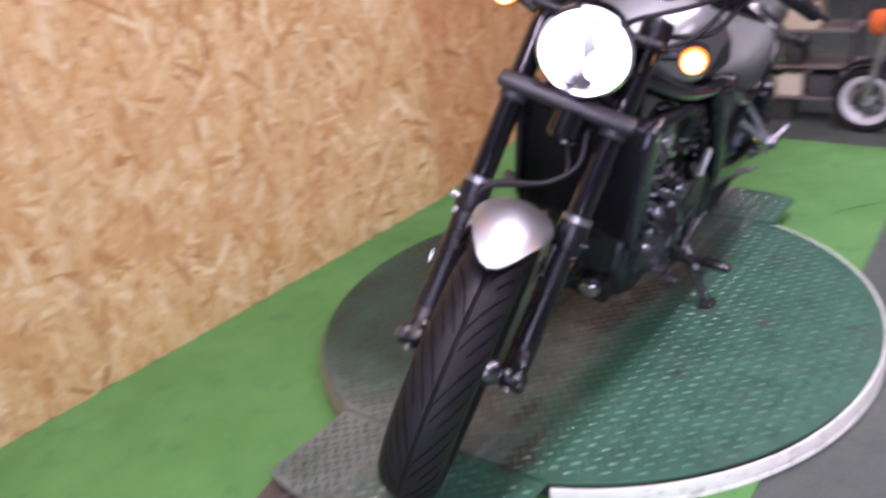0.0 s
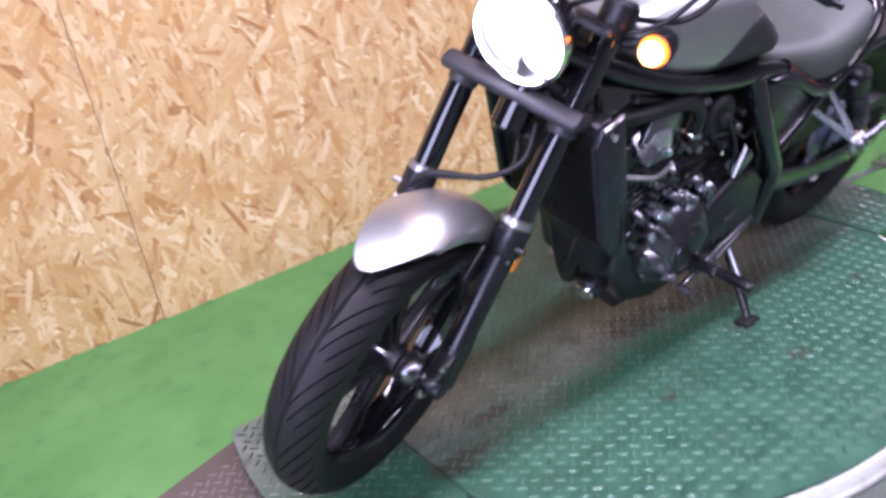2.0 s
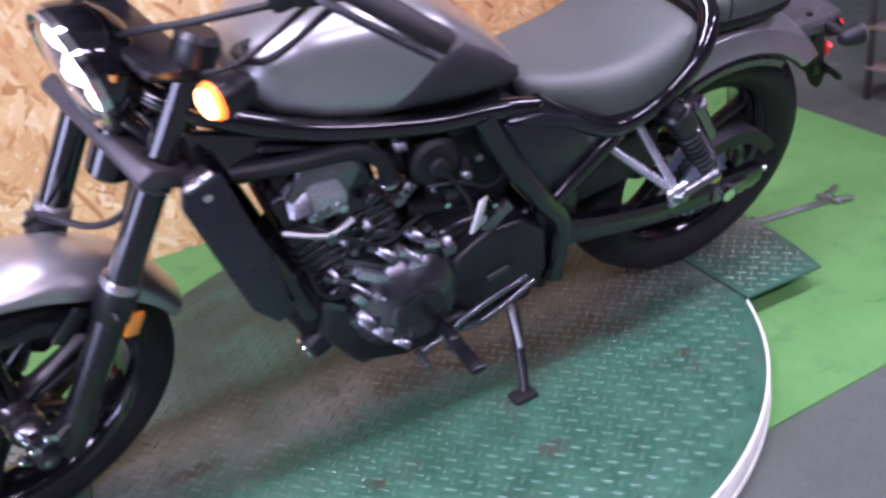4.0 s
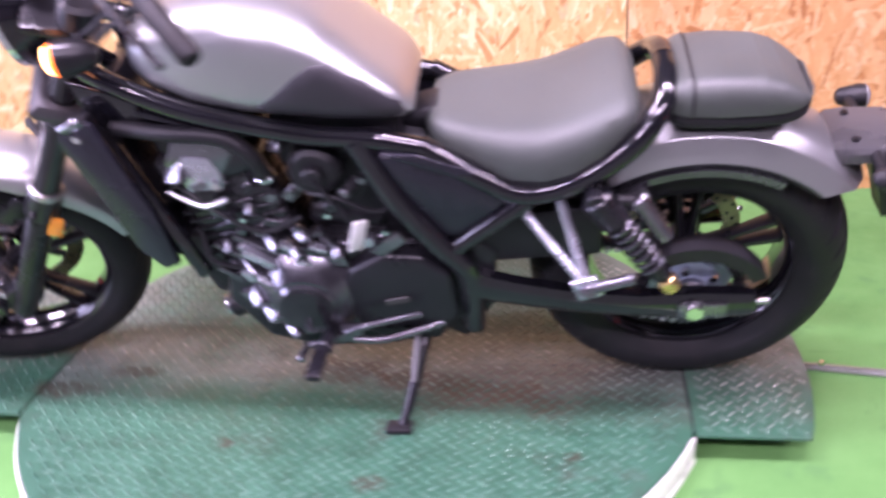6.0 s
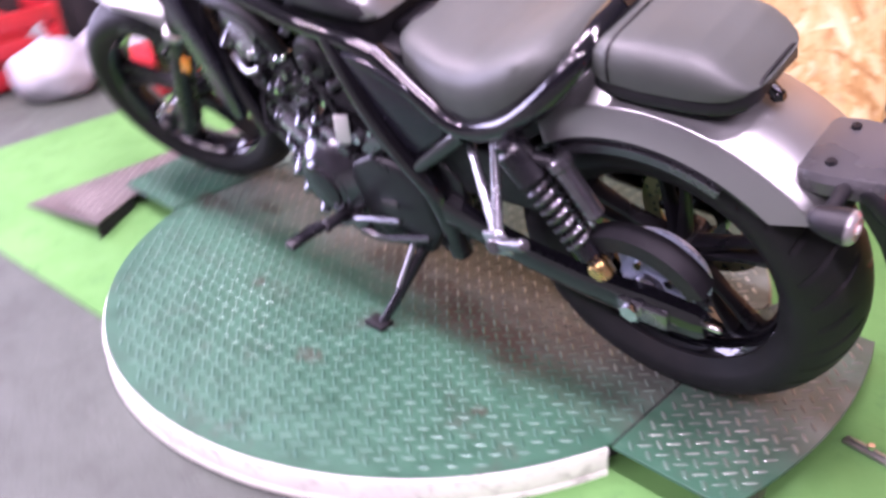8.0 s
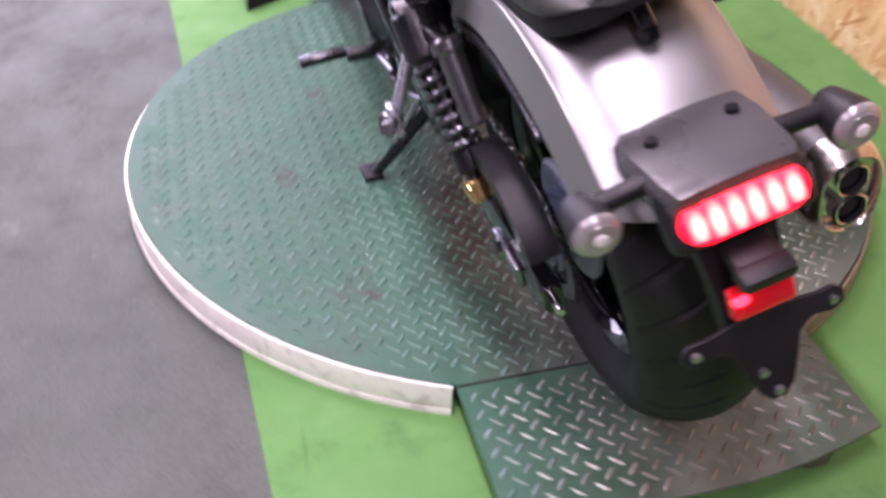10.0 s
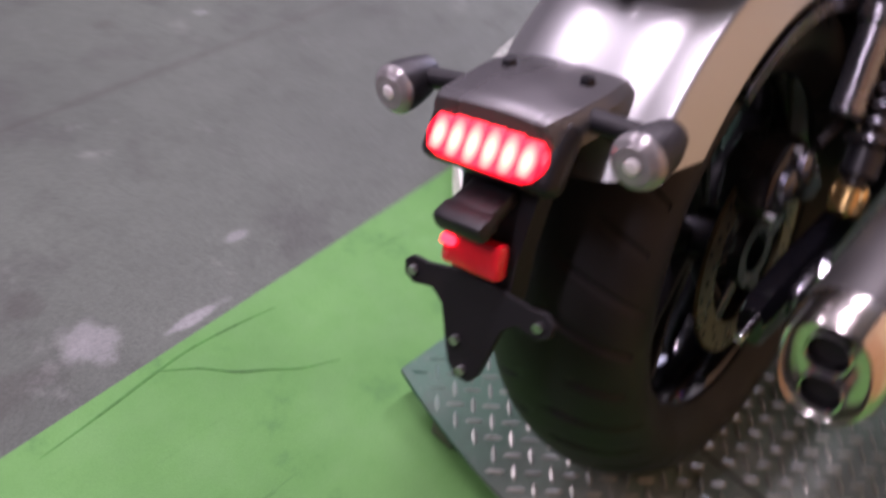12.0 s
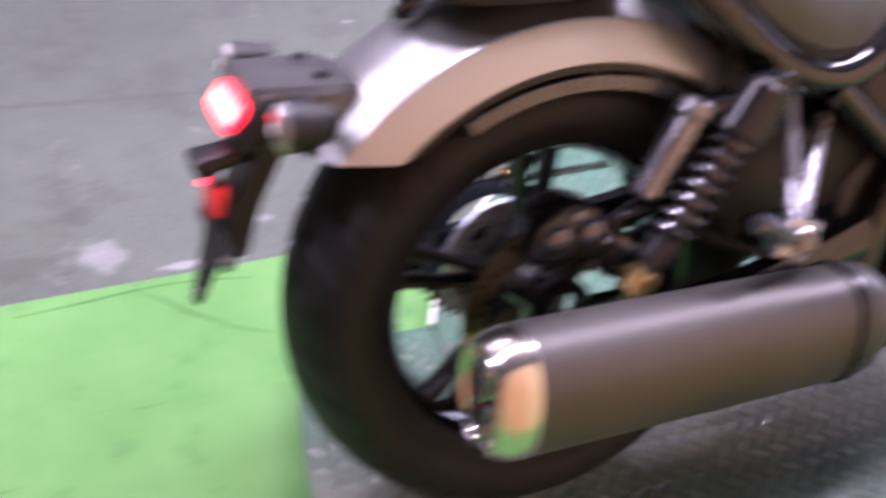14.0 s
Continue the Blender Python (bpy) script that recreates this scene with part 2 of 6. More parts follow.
def make_plate(name, paint_keep, rusty=0.88):
    """Chequer plate: green paint worn to grey steel along the tyre tracks, with brown grime, oil stains, painted shade
    and sheen.
    """
    m, nt, b, co = start(name)
    sep = nt.nodes.new("ShaderNodeSeparateXYZ")
    nt.links.new(co, sep.inputs[0])
    x, y = sep.outputs[0], sep.outputs[1]
    mid = noise_fac(nt, co, 14, 6, 0.65)
    fine = noise_fac(nt, co, 130, 3, 0.6)
    paint = ramp(nt, mid, [(0.3, (0.014, 0.076, 0.041)), (0.7, (0.028, 0.122, 0.069))])
    # dark steel: shade right of the machine is painted into its colour
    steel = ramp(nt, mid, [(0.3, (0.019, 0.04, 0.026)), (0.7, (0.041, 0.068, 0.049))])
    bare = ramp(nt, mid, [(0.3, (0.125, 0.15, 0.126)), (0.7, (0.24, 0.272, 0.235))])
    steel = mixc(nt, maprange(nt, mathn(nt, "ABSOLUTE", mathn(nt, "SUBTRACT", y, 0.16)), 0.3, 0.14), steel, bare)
    # paler to the rear, where sheen is painted in; worn bare in front
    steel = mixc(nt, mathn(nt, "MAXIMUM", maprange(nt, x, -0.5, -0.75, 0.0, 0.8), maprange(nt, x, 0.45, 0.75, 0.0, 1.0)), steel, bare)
    keep = worn(nt, co, y, paint_keep)
    keep = mathn(nt, "MULTIPLY", keep, maprange(nt, mid, 0.22, 0.5, 0.7, 1.0))
    keep = mathn(nt, "MAXIMUM", keep, maprange(nt, noise_fac(nt, co, 4.4, 6, 0.65), 0.46, 0.66, 0.08, 0.6))
    keep = mathn(nt, "MULTIPLY", keep, maprange(nt, fine, 0.62, 0.72, 1.0, 0.6))
    col = mixc(nt, keep, steel, paint)
    track = mathn(nt, "MULTIPLY", maprange(nt, mathn(nt, "ABSOLUTE", mathn(nt, "SUBTRACT", y, 0.1)), 0.2, 0.08), maprange(nt, noise_fac(nt, co, 4.5, 7, 0.7, (0.35, 1.6, 1)), 0.36, 0.6, 0.25, 1.0))
    track = mathn(nt, "MULTIPLY", track, maprange(nt, x, 0.02, -0.28, 0.0, 1.0))
    tan_ = ramp(nt, noise_fac(nt, co, 9, 6, 0.65), [(0.35, (0.05, 0.042, 0.033)), (0.6, (0.115, 0.103, 0.085))])
    col = mixc(nt, mathn(nt, "MULTIPLY", track, rusty), col, tan_)
    grime = maprange(nt, noise_fac(nt, co, 8.5, 6, 0.62), 0.55, 0.75, 0.0, 0.55)
    col = mixc(nt, grime, col, (0.05, 0.046, 0.038))
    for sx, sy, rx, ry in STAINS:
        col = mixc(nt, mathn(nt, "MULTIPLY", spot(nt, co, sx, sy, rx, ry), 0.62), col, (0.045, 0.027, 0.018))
    nt.links.new(col, b.inputs["Base Color"])
    nt.links.new(mathn(nt, "MULTIPLY", mathn(nt, "SUBTRACT", 1.0, keep), 0.35), b.inputs["Metallic"])
    nt.links.new(maprange(nt, mid, 0.3, 0.7, 0.44, 0.66), b.inputs["Roughness"])
    bump(nt, b, fine, 0.15, 0.002)
    return m


def make_lug(name, paint_keep):
    """The raised lugs: paint worn through to brighter steel on top, darkened by painted shade on the right."""
    m, nt, b, co = start(name)
    sep = nt.nodes.new("ShaderNodeSeparateXYZ")
    nt.links.new(co, sep.inputs[0])
    geo = nt.nodes.new("ShaderNodeNewGeometry")
    mid = noise_fac(nt, co, 14, 5, 0.65)
    keep = worn(nt, co, sep.outputs[1], paint_keep)
    dull = maprange(nt, noise_fac(nt, co, 5.0, 6, 0.65), 0.4, 0.62)
    steel = ramp(nt, geo.outputs["Random Per Island"], [(0.0, (0.2, 0.222, 0.19)), (1.0, (0.4, 0.42, 0.36))])
    steel = mixc(nt, mathn(nt, "MULTIPLY", dull, 0.8), steel, (0.13, 0.14, 0.118))
    green = ramp(nt, geo.outputs["Random Per Island"], [(0.0, (0.025, 0.1, 0.063)), (0.6, (0.044, 0.132, 0.088)), (1.0, (0.062, 0.15, 0.105))])
    # lugs on the machine's right, below the muffler, carry painted shade
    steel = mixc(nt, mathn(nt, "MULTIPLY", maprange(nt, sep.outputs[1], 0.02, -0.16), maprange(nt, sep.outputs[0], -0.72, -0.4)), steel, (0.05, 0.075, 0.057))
    nt.links.new(mixc(nt, keep, steel, green), b.inputs["Base Color"])
    nt.links.new(maprange(nt, keep, 0.2, 0.8, 0.6, 0.2), b.inputs["Metallic"])
    nt.links.new(maprange(nt, mid, 0.3, 0.7, 0.27, 0.43), b.inputs["Roughness"])
    return m


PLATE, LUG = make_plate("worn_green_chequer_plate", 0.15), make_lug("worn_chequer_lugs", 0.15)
PLATE_REAR, LUG_REAR = make_plate("worn_rear_chequer_plate", 0.08, 0.25), make_lug("worn_rear_lugs", 0.2)
PLATE_FRONT, LUG_FRONT = make_plate("grey_chequer_plate", 0.0), make_lug("grey_chequer_lugs", 0.06)
CREASE = surface("dark_mat_crease", (0.078, 0.27, 0.062), 0.8, 0.0, 0.3, 200, 20, 0.2)
RAMP = surface("brown_grey_steel_ramp", (0.12, 0.104, 0.094), 0.45, 0.3, 0.2, 160, 9, 0.15, 0.1)
RAMPLUG = surface("worn_ramp_lugs", (0.22, 0.2, 0.185), 0.4, 0.5, 0.2, 160, 9, 0.1, 0.1)


def make_mat():
    m, nt, b, co = start("green_floor_mat")
    big = noise_fac(nt, co, 2.2, 6, 0.6)
    mid = noise_fac(nt, co, 11, 6, 0.65)
    fine = noise_fac(nt, co, 420, 2, 0.6)
    col = ramp(nt, big, [(0.3, (0.078, 0.237, 0.057)), (0.7, (0.125, 0.327, 0.092))])
    scuff = maprange(nt, mid, 0.55, 0.72, 0.0, 0.5)
    col = mixc(nt, scuff, col, (0.06, 0.17, 0.06))
    streak = maprange(nt, noise_fac(nt, co, 5, 5, 0.6, (0.6, 9, 1)), 0.64, 0.74, 0.0, 0.55)
    col = mixc(nt, streak, col, (0.035, 0.12, 0.035))
    pale = maprange(nt, noise_fac(nt, co, 3.5, 5, 0.6), 0.6, 0.8, 0.0, 0.3)
    col = mixc(nt, pale, col, (0.2, 0.5, 0.2))
    col = mixc(nt, 1.0, col, ramp(nt, fine, [(0.3, (0.82,) * 3), (0.7, (1.0,) * 3)]), "MULTIPLY")
    nt.links.new(col, b.inputs["Base Color"])
    nt.links.new(maprange(nt, mid, 0.3, 0.7, 0.6, 0.85), b.inputs["Roughness"])
    b.inputs["Specular IOR Level"].default_value = 0.3
    bump(nt, b, fine, 0.3, 0.002)
    return m


def make_floor():
    m, nt, b, co = start("worn_asphalt_floor")
    big = noise_fac(nt, co, 0.9, 6, 0.6)
    mid = noise_fac(nt, co, 5, 7, 0.68)
    fine = noise_fac(nt, co, 260, 3, 0.7)
    col = ramp(nt, big, [(0.3, (0.06, 0.074, 0.061)), (0.7, (0.099, 0.121, 0.098))])
    col = mixc(nt, maprange(nt, mid, 0.5, 0.68, 0.0, 0.45), col, (0.056, 0.056, 0.054))
    col = mixc(nt, maprange(nt, noise_fac(nt, co, 6.5, 6, 0.7), 0.6, 0.76, 0.0, 0.35), col, (0.27, 0.285, 0.265))
    col = mixc(nt, mathn(nt, "MULTIPLY", spot(nt, co, -1.11, 0.614, 0.06, 0.014, 9), 0.5), col, (0.34, 0.35, 0.35))
    for sx, sy, rx, ry in ((-1.255, 0.668, 0.05, 0.05), (-0.56, 1.5, 0.025, 0.012), (-0.594, 1.341, 0.02, 0.012), (-1.584, 0.894, 0.02, 0.012), (-1.52, 1.336, 0.02, 0.012), (-0.95, 0.72, 0.03, 0.015)):
        col = mixc(nt, mathn(nt, "MULTIPLY", spot(nt, co, sx, sy, rx, ry, 12), 0.4), col, (0.3, 0.31, 0.31))
    for sx, sy, rx, ry in ((-0.9, 1.2, 1.6, 0.012), (-1.53, 0.83, 0.1, 0.16), (-1.42, 0.66, 0.13, 0.05), (0.1, 1.35, 0.34, 0.1), (-0.79, 1.41, 0.03, 0.02), (-1.285, 0.79, 0.03, 0.03)):
        col = mixc(nt, mathn(nt, "MULTIPLY", spot(nt, co, sx, sy, rx, ry, 6), 0.34), col, (0.045, 0.042, 0.037))
    speck = ramp(nt, fine, [(0.3, (0.72,) * 3), (0.55, (1.0,) * 3), (0.8, (1.2,) * 3)])
    col = mixc(nt, 1.0, col, speck, "MULTIPLY")
    nt.links.new(col, b.inputs["Base Color"])
    nt.links.new(maprange(nt, mid, 0.3, 0.7, 0.55, 0.78), b.inputs["Roughness"])
    b.inputs["Specular IOR Level"].default_value = 0.3
    bump(nt, b, fine, 0.35, 0.003)
    return m


def make_board():
    m, nt, b, co = start("strand_board_core")
    fine = noise_fac(nt, co, 60, 5, 0.6, (1, 1, 3))
    col = ramp(nt, fine, [(0.3, (0.42, 0.24, 0.1)), (0.7, (0.66, 0.45, 0.24))])
    nt.links.new(col, b.inputs["Base Color"])
    b.inputs["Roughness"].default_value = 0.7
    bump(nt, b, fine, 0.3, 0.003)
    return m


def make_strand(name, shade):
    """Wood strands: each strand has its own tone, with grain along it."""
    m, nt, b, co = start(name)
    geo = nt.nodes.new("ShaderNodeNewGeometry")
    tone = ramp(nt, geo.outputs["Random Per Island"], [
        (0.0, (0.33, 0.13, 0.035)), (0.06, (0.45, 0.21, 0.07)), (0.16, (0.58, 0.33, 0.14)), (0.5, (0.67, 0.44, 0.23)),
        (0.78, (0.72, 0.51, 0.3)), (0.9, (0.77, 0.59, 0.38)), (1.0, (0.84, 0.71, 0.52))])
    tone = mixc(nt, 0.2, tone, (0.67, 0.45, 0.24))
    grain = noise_fac(nt, co, 55, 5, 0.65, (3, 1, 1))
    blot = noise_fac(nt, co, 6, 5, 0.6)
    col = mixc(nt, 1.0, tone, ramp(nt, grain, [(0.25, (0.86, 0.81, 0.76)), (0.65, (1.0, 1.0, 1.0))]), "MULTIPLY")
    col = mixc(nt, 1.0, col, ramp(nt, blot, [(0.3, (0.86, 0.78, 0.7)), (0.6, (1.0, 1.0, 1.0))]), "MULTIPLY")
    col = mixc(nt, maprange(nt, noise_fac(nt, co, 9, 5, 0.6), 0.58, 0.74, 0.0, 0.55), col, (0.56, 0.29, 0.1))
    col = mixc(nt, 1.0, col, shade, "MULTIPLY")
    nt.links.new(col, b.inputs["Base Color"])
    nt.links.new(maprange(nt, grain, 0.3, 0.7, 0.5, 0.7), b.inputs["Roughness"])
    bump(nt, b, grain, 0.25, 0.002)
    return m


MAT, FLOOR, BOARD = make_mat(), make_floor(), make_board()
STRAND, STRAND_ORANGE = make_strand("pressed_wood_strands", (0.97, 1.02, 0.87)), make_strand("orange_pressed_wood_strands", (0.9, 0.76, 0.6))


# ---- building helpers ----
def part(name, bm, material, parent=None, label="", smooth=True, fix=True):
    """Links a bmesh as one mesh object under a thing or a part."""
    if fix:
        bmesh.ops.recalc_face_normals(bm, faces=bm.faces)
    me = bpy.data.meshes.new(name)
    bm.to_mesh(me)
    bm.free()
    if smooth:
        me.polygons.foreach_set("use_smooth", [True] * len(me.polygons))
        me.set_sharp_from_angle(angle=radians(38))
    me.materials.append(material)
    ob = new(name, me)
    if parent is not None:
        ob.parent = parent
    if label:
        ob["label"] = label
    return ob


def box(sx, sy, sz, bevel=0.0, seg=2, m=None):
    bm = bmesh.new()
    bmesh.ops.create_cube(bm, size=1.0, matrix=Matrix.Diagonal((sx, sy, sz, 1)))
    if bevel:
        bmesh.ops.bevel(bm, geom=list(bm.edges), offset=bevel, segments=seg, profile=0.5, affect="EDGES")
    if m is not None:
        bm.transform(m)
    return bm


def at(x, y, z, rx=0, ry=0, rz=0):
    return pose(x, y, z, rx, ry, rz)


def join(*bms):
    """Joins bmeshes into the first."""
    first = bms[0]
    for other in bms[1:]:
        me = bpy.data.meshes.new("tmp")
        other.to_mesh(me)
        other.free()
        first.from_mesh(me)
        bpy.data.meshes.remove(me)
    return first


def skin(rings, closed_ends=True, closed_ring=True, loop=False):
    """A mesh over rings of equally many points."""
    bm = bmesh.new()
    vs = [[bm.verts.new(p) for p in ring] for ring in rings]
    n = len(vs[0])
    last = len(vs) if loop else len(vs) - 1
    for i in range(last):
        a, b = vs[i], vs[(i + 1) % len(vs)]
        for j in range(n if closed_ring else n - 1):
            k = (j + 1) % n
            bm.faces.new((a[j], a[k], b[k], b[j]))
    if closed_ends and closed_ring and not loop:
        bm.faces.new(vs[0][::-1])
        bm.faces.new(vs[-1])
    return bm


def smooth_path(points, steps=6):
    """A Catmull-Rom line through the points."""
    pts = [Vector(p) for p in points]
    ext = [2 * pts[0] - pts[1]] + pts + [2 * pts[-1] - pts[-2]]
    out = []
    for i in range(1, len(ext) - 2):
        p0, p1, p2, p3 = ext[i - 1:i + 3]
        for s in range(steps):
            t = s / steps
            out.append(0.5 * ((2 * p1) + (p2 - p0) * t + (2 * p0 - 5 * p1 + 4 * p2 - p3) * t * t + (3 * p1 - p0 - 3 * p2 + p3) * t ** 3))
    out.append(pts[-1])
    return out


def tube(points, radius, seg=10, curve=0, flat=1.0):
    """A pipe along the points; radius may be a list, one for each point."""
    pts = smooth_path(points, curve) if curve else [Vector(p) for p in points]
    if isinstance(radius, (int, float)):
        radius = [radius] * len(pts)
    else:
        radius = [float(v) for v in np.interp(np.linspace(0, 1, len(pts)), np.linspace(0, 1, len(radius)), radius)]
    rings, side = [], None
    for i, p in enumerate(pts):
        d = (pts[min(i + 1, len(pts) - 1)] - pts[max(i - 1, 0)]).normalized()
        if side is None:
            side = d.orthogonal().normalized()
        side = (side - d * side.dot(d)).normalized()
        up = d.cross(side)
        rings.append([p + radius[i] * (math.cos(TAU * k / seg) * side + flat * math.sin(TAU * k / seg) * up) for k in range(seg)])
    return skin(rings)


def rod(a, b, r, seg=12, bevel=0.0):
    """A straight round bar, its ends slightly broken."""
    a, b = Vector(a), Vector(b)
    d = (b - a).normalized()
    e = bevel or min(r * 0.25, (b - a).length * 0.2)
    return tube_list([a, a + d * e, b - d * e, b], [r - e, r, r, r - e], seg)


def tube_list(points, radii, seg=12):
    """A straight or bent pipe with exactly one radius a point."""
    pts = [Vector(p) for p in points]
    rings, side = [], None
    for i, p in enumerate(pts):
        d = (pts[min(i + 1, len(pts) - 1)] - pts[max(i - 1, 0)]).normalized()
        if side is None:
            side = d.orthogonal().normalized()
        side = (side - d * side.dot(d)).normalized()
        up = d.cross(side)
        rings.append([p + radii[i] * (math.cos(TAU * k / seg) * side + math.sin(TAU * k / seg) * up) for k in range(seg)])
    return skin(rings)


def lathe(profile, seg=48, closed=True):
    """Turns (radius, offset) pairs round the y axis."""
    rings = [[Vector((r * math.cos(TAU * k / seg), y, r * math.sin(TAU * k / seg))) for r, y in profile] for k in range(seg)]
    return skin(rings, closed_ends=False, closed_ring=closed, loop=True)


def slab(outline, y0, y1, bevel=0.0, seg=2):
    """An outline in x and z, thick from y0 to y1."""
    bm = bmesh.new()
    low = [bm.verts.new((x, y0, z)) for x, z in outline]
    high = [bm.verts.new((x, y1, z)) for x, z in outline]
    n = len(outline)
    bm.faces.new(low)
    bm.faces.new(high[::-1])
    for i in range(n):
        j = (i + 1) % n
        bm.faces.new((low[i], high[i], high[j], low[j]))
    bmesh.ops.recalc_face_normals(bm, faces=bm.faces)
    if bevel:
        bmesh.ops.bevel(bm, geom=list(bm.edges), offset=bevel, segments=seg, profile=0.5, affect="EDGES", clamp_overlap=True)
    return bm


def bolt(p, axis="y", r=0.009, h=0.008):
    """A hexagon bolt head."""
    bm = bmesh.new()
    bmesh.ops.create_cone(bm, cap_ends=True, segments=6, radius1=r, radius2=r * 0.85, depth=h)
    turn = {"x": at(0, 0, 0, 0, 90, 0), "y": at(0, 0, 0, 90, 0, 0), "z": Matrix.Identity(4)}[axis]
    bm.transform(Matrix.Translation(p) @ turn)
    return bm


def thing(name, m, label, category, group="", kind=""):
    ob = new(name)
    ob.matrix_world = m
    return tagged(ob, label, category, group, kind)


# ---- room ----
X0, X1, Y1 = -5.2, 5.2, 6.2


def flat(name, outline, z0, z1, material, label, category):
    """A slab on an outline in x and y."""
    bm = bmesh.new()
    low = [bm.verts.new((x, y, z0)) for x, y in outline]
    high = [bm.verts.new((x, y, z1)) for x, y in outline]
    n = len(outline)
    bm.faces.new(low[::-1])
    bm.faces.new(high)
    for i in range(n):
        j = (i + 1) % n
        bm.faces.new((low[i], low[j], high[j], high[i]))
    return tagged(part(name, bm, material, smooth=False), label, category, kind="structure")


flat("floor", [(X0, -3.2), (X1, -3.2), (X1, Y1), (X0, Y1)], -0.16, -0.006, FLOOR, "worn grey asphalt workshop floor with pale stains", "floor")
flat("ceiling", [(X0, -3.2), (X1, -3.2), (X1, Y1), (X0, Y1)], CEILING, CEILING + 0.15, CEIL, "plain grey workshop ceiling", "ceiling")
for nm, ol, mt in (("wall_south", [(X0, -3.3), (X1, -3.3), (X1, -3.2), (X0, -3.2)], PLASTER), ("wall_north", [(X0, Y1), (X1, Y1), (X1, Y1 + 0.1), (X0, Y1 + 0.1)], DARKWALL),
                   ("wall_west", [(X0 - 0.1, -3.3), (X0, -3.3), (X0, Y1 + 0.1), (X0 - 0.1, Y1 + 0.1)], DARKWALL), ("wall_east", [(X1, -3.3), (X1 + 0.1, -3.3), (X1 + 0.1, DOOR_Y0), (X1, DOOR_Y0)], PLASTER),
                   ("wall_east_side", [(X1, DOOR_Y1), (X1 + 0.1, DOOR_Y1), (X1 + 0.1, Y1 + 0.1), (X1, Y1 + 0.1)], PLASTER)):
    flat(nm, ol, -0.16, CEILING, mt, "plain workshop wall", "wall")
flat("wall_east_lintel", [(X1, DOOR_Y0), (X1 + 0.1, DOOR_Y0), (X1 + 0.1, DOOR_Y1), (X1, DOOR_Y1)], DOOR_TOP, CEILING, PLASTER, "plain wall over the open doorway", "wall")
EDGE = lambda x: 0.645 + 0.0535 * x
flat("floor_mat", [(-1.79, -1.22), (1.8, -1.22), (1.81, EDGE(1.81)), (-1.74, EDGE(-1.74))], -0.006, 0.0, MAT, "bright green scuffed floor mat", "mat")
for pts in ([(-1.4, 0.535), (-1.30, 0.545), (-1.217, 0.556), (-1.145, 0.562), (-1.06, 0.556), (-1.0, 0.548)], [(-1.214, 0.563), (-1.16, 0.525), (-1.123, 0.485), (-1.08, 0.455), (-1.044, 0.428), (-0.99, 0.405)]):
    part("crease", tube([(x, y, 0.0002) for x, y in pts], [0.001, 0.0035, 0.004, 0.0035, 0.003, 0.001], 8, 5, 0.2), CREASE, bpy.data.objects["floor_mat"], "dark crease in the mat")
for tx, ty in TUBES:
    body = tagged(part("ceiling_light", box(1.26, 0.2, 0.05, 0.008, m=at(0, 0, 0)), CEIL), "white ceiling fitting with lit tubes", "ceiling light", "ceiling lights")
    body.location = (tx, ty, CEILING - 0.026)
    for s in (-0.045, 0.045):
        part("tube", rod((-0.6, s, -0.045), (0.6, s, -0.045), 0.014), TUBE, body)


# ---- strand board walls ----
def strands(name, length, height, count, parent, seed, material):
    """Thin wood strands pressed into the face of a board, each with its own tone."""
    rng = random.Random(seed)
    verts, faces = [], []
    for i in range(count):
        u, v = rng.uniform(0.0, length), rng.uniform(0.0, height)
        big = rng.random()
        half_l = 0.5 * (rng.uniform(0.06, 0.16) if big < 0.62 else rng.uniform(0.025, 0.06))
        half_w = 0.5 * (rng.uniform(0.01, 0.034) if big < 0.62 else rng.uniform(0.004, 0.012))
        ang = rng.gauss(90, 38) if rng.random() < 0.72 else rng.uniform(0, 180)
        c, s = math.cos(radians(ang)), math.sin(radians(ang))
        lift = rng.uniform(0.0003, 0.0016)
        tilt = rng.uniform(-0.018, 0.018)
        first = len(verts)
        outline = [(-1, -0.8), (-0.35, -1), (0.5, -0.95), (1, -0.7), (rng.uniform(0.8, 1.15), rng.uniform(-0.2, 0.3)), (0.85, 0.9), (0.1, 1), (-0.9, rng.uniform(0.6, 1)), (rng.uniform(-1.2, -0.9), 0)]
        for a, b in outline:
            p, q = a * half_l + rng.uniform(-0.1, 0.1) * half_w, b * half_w * rng.uniform(0.8, 1.1)
            x = min(length, max(0.0, u + p * c - q * s))
            z = min(height, max(0.0, v + p * s + q * c))
            verts.append((x, lift + tilt * q, z))
        faces.append(list(range(first, first + len(outline))))
    me = bpy.data.meshes.new(name)
    me.from_pydata(verts, [], faces)
    me.materials.append(material)
    ob = new(name, me)
    ob.parent = parent
    ob.location = (0, 0.0005, 0)
    ob["kind"] = "stuff"
    return ob


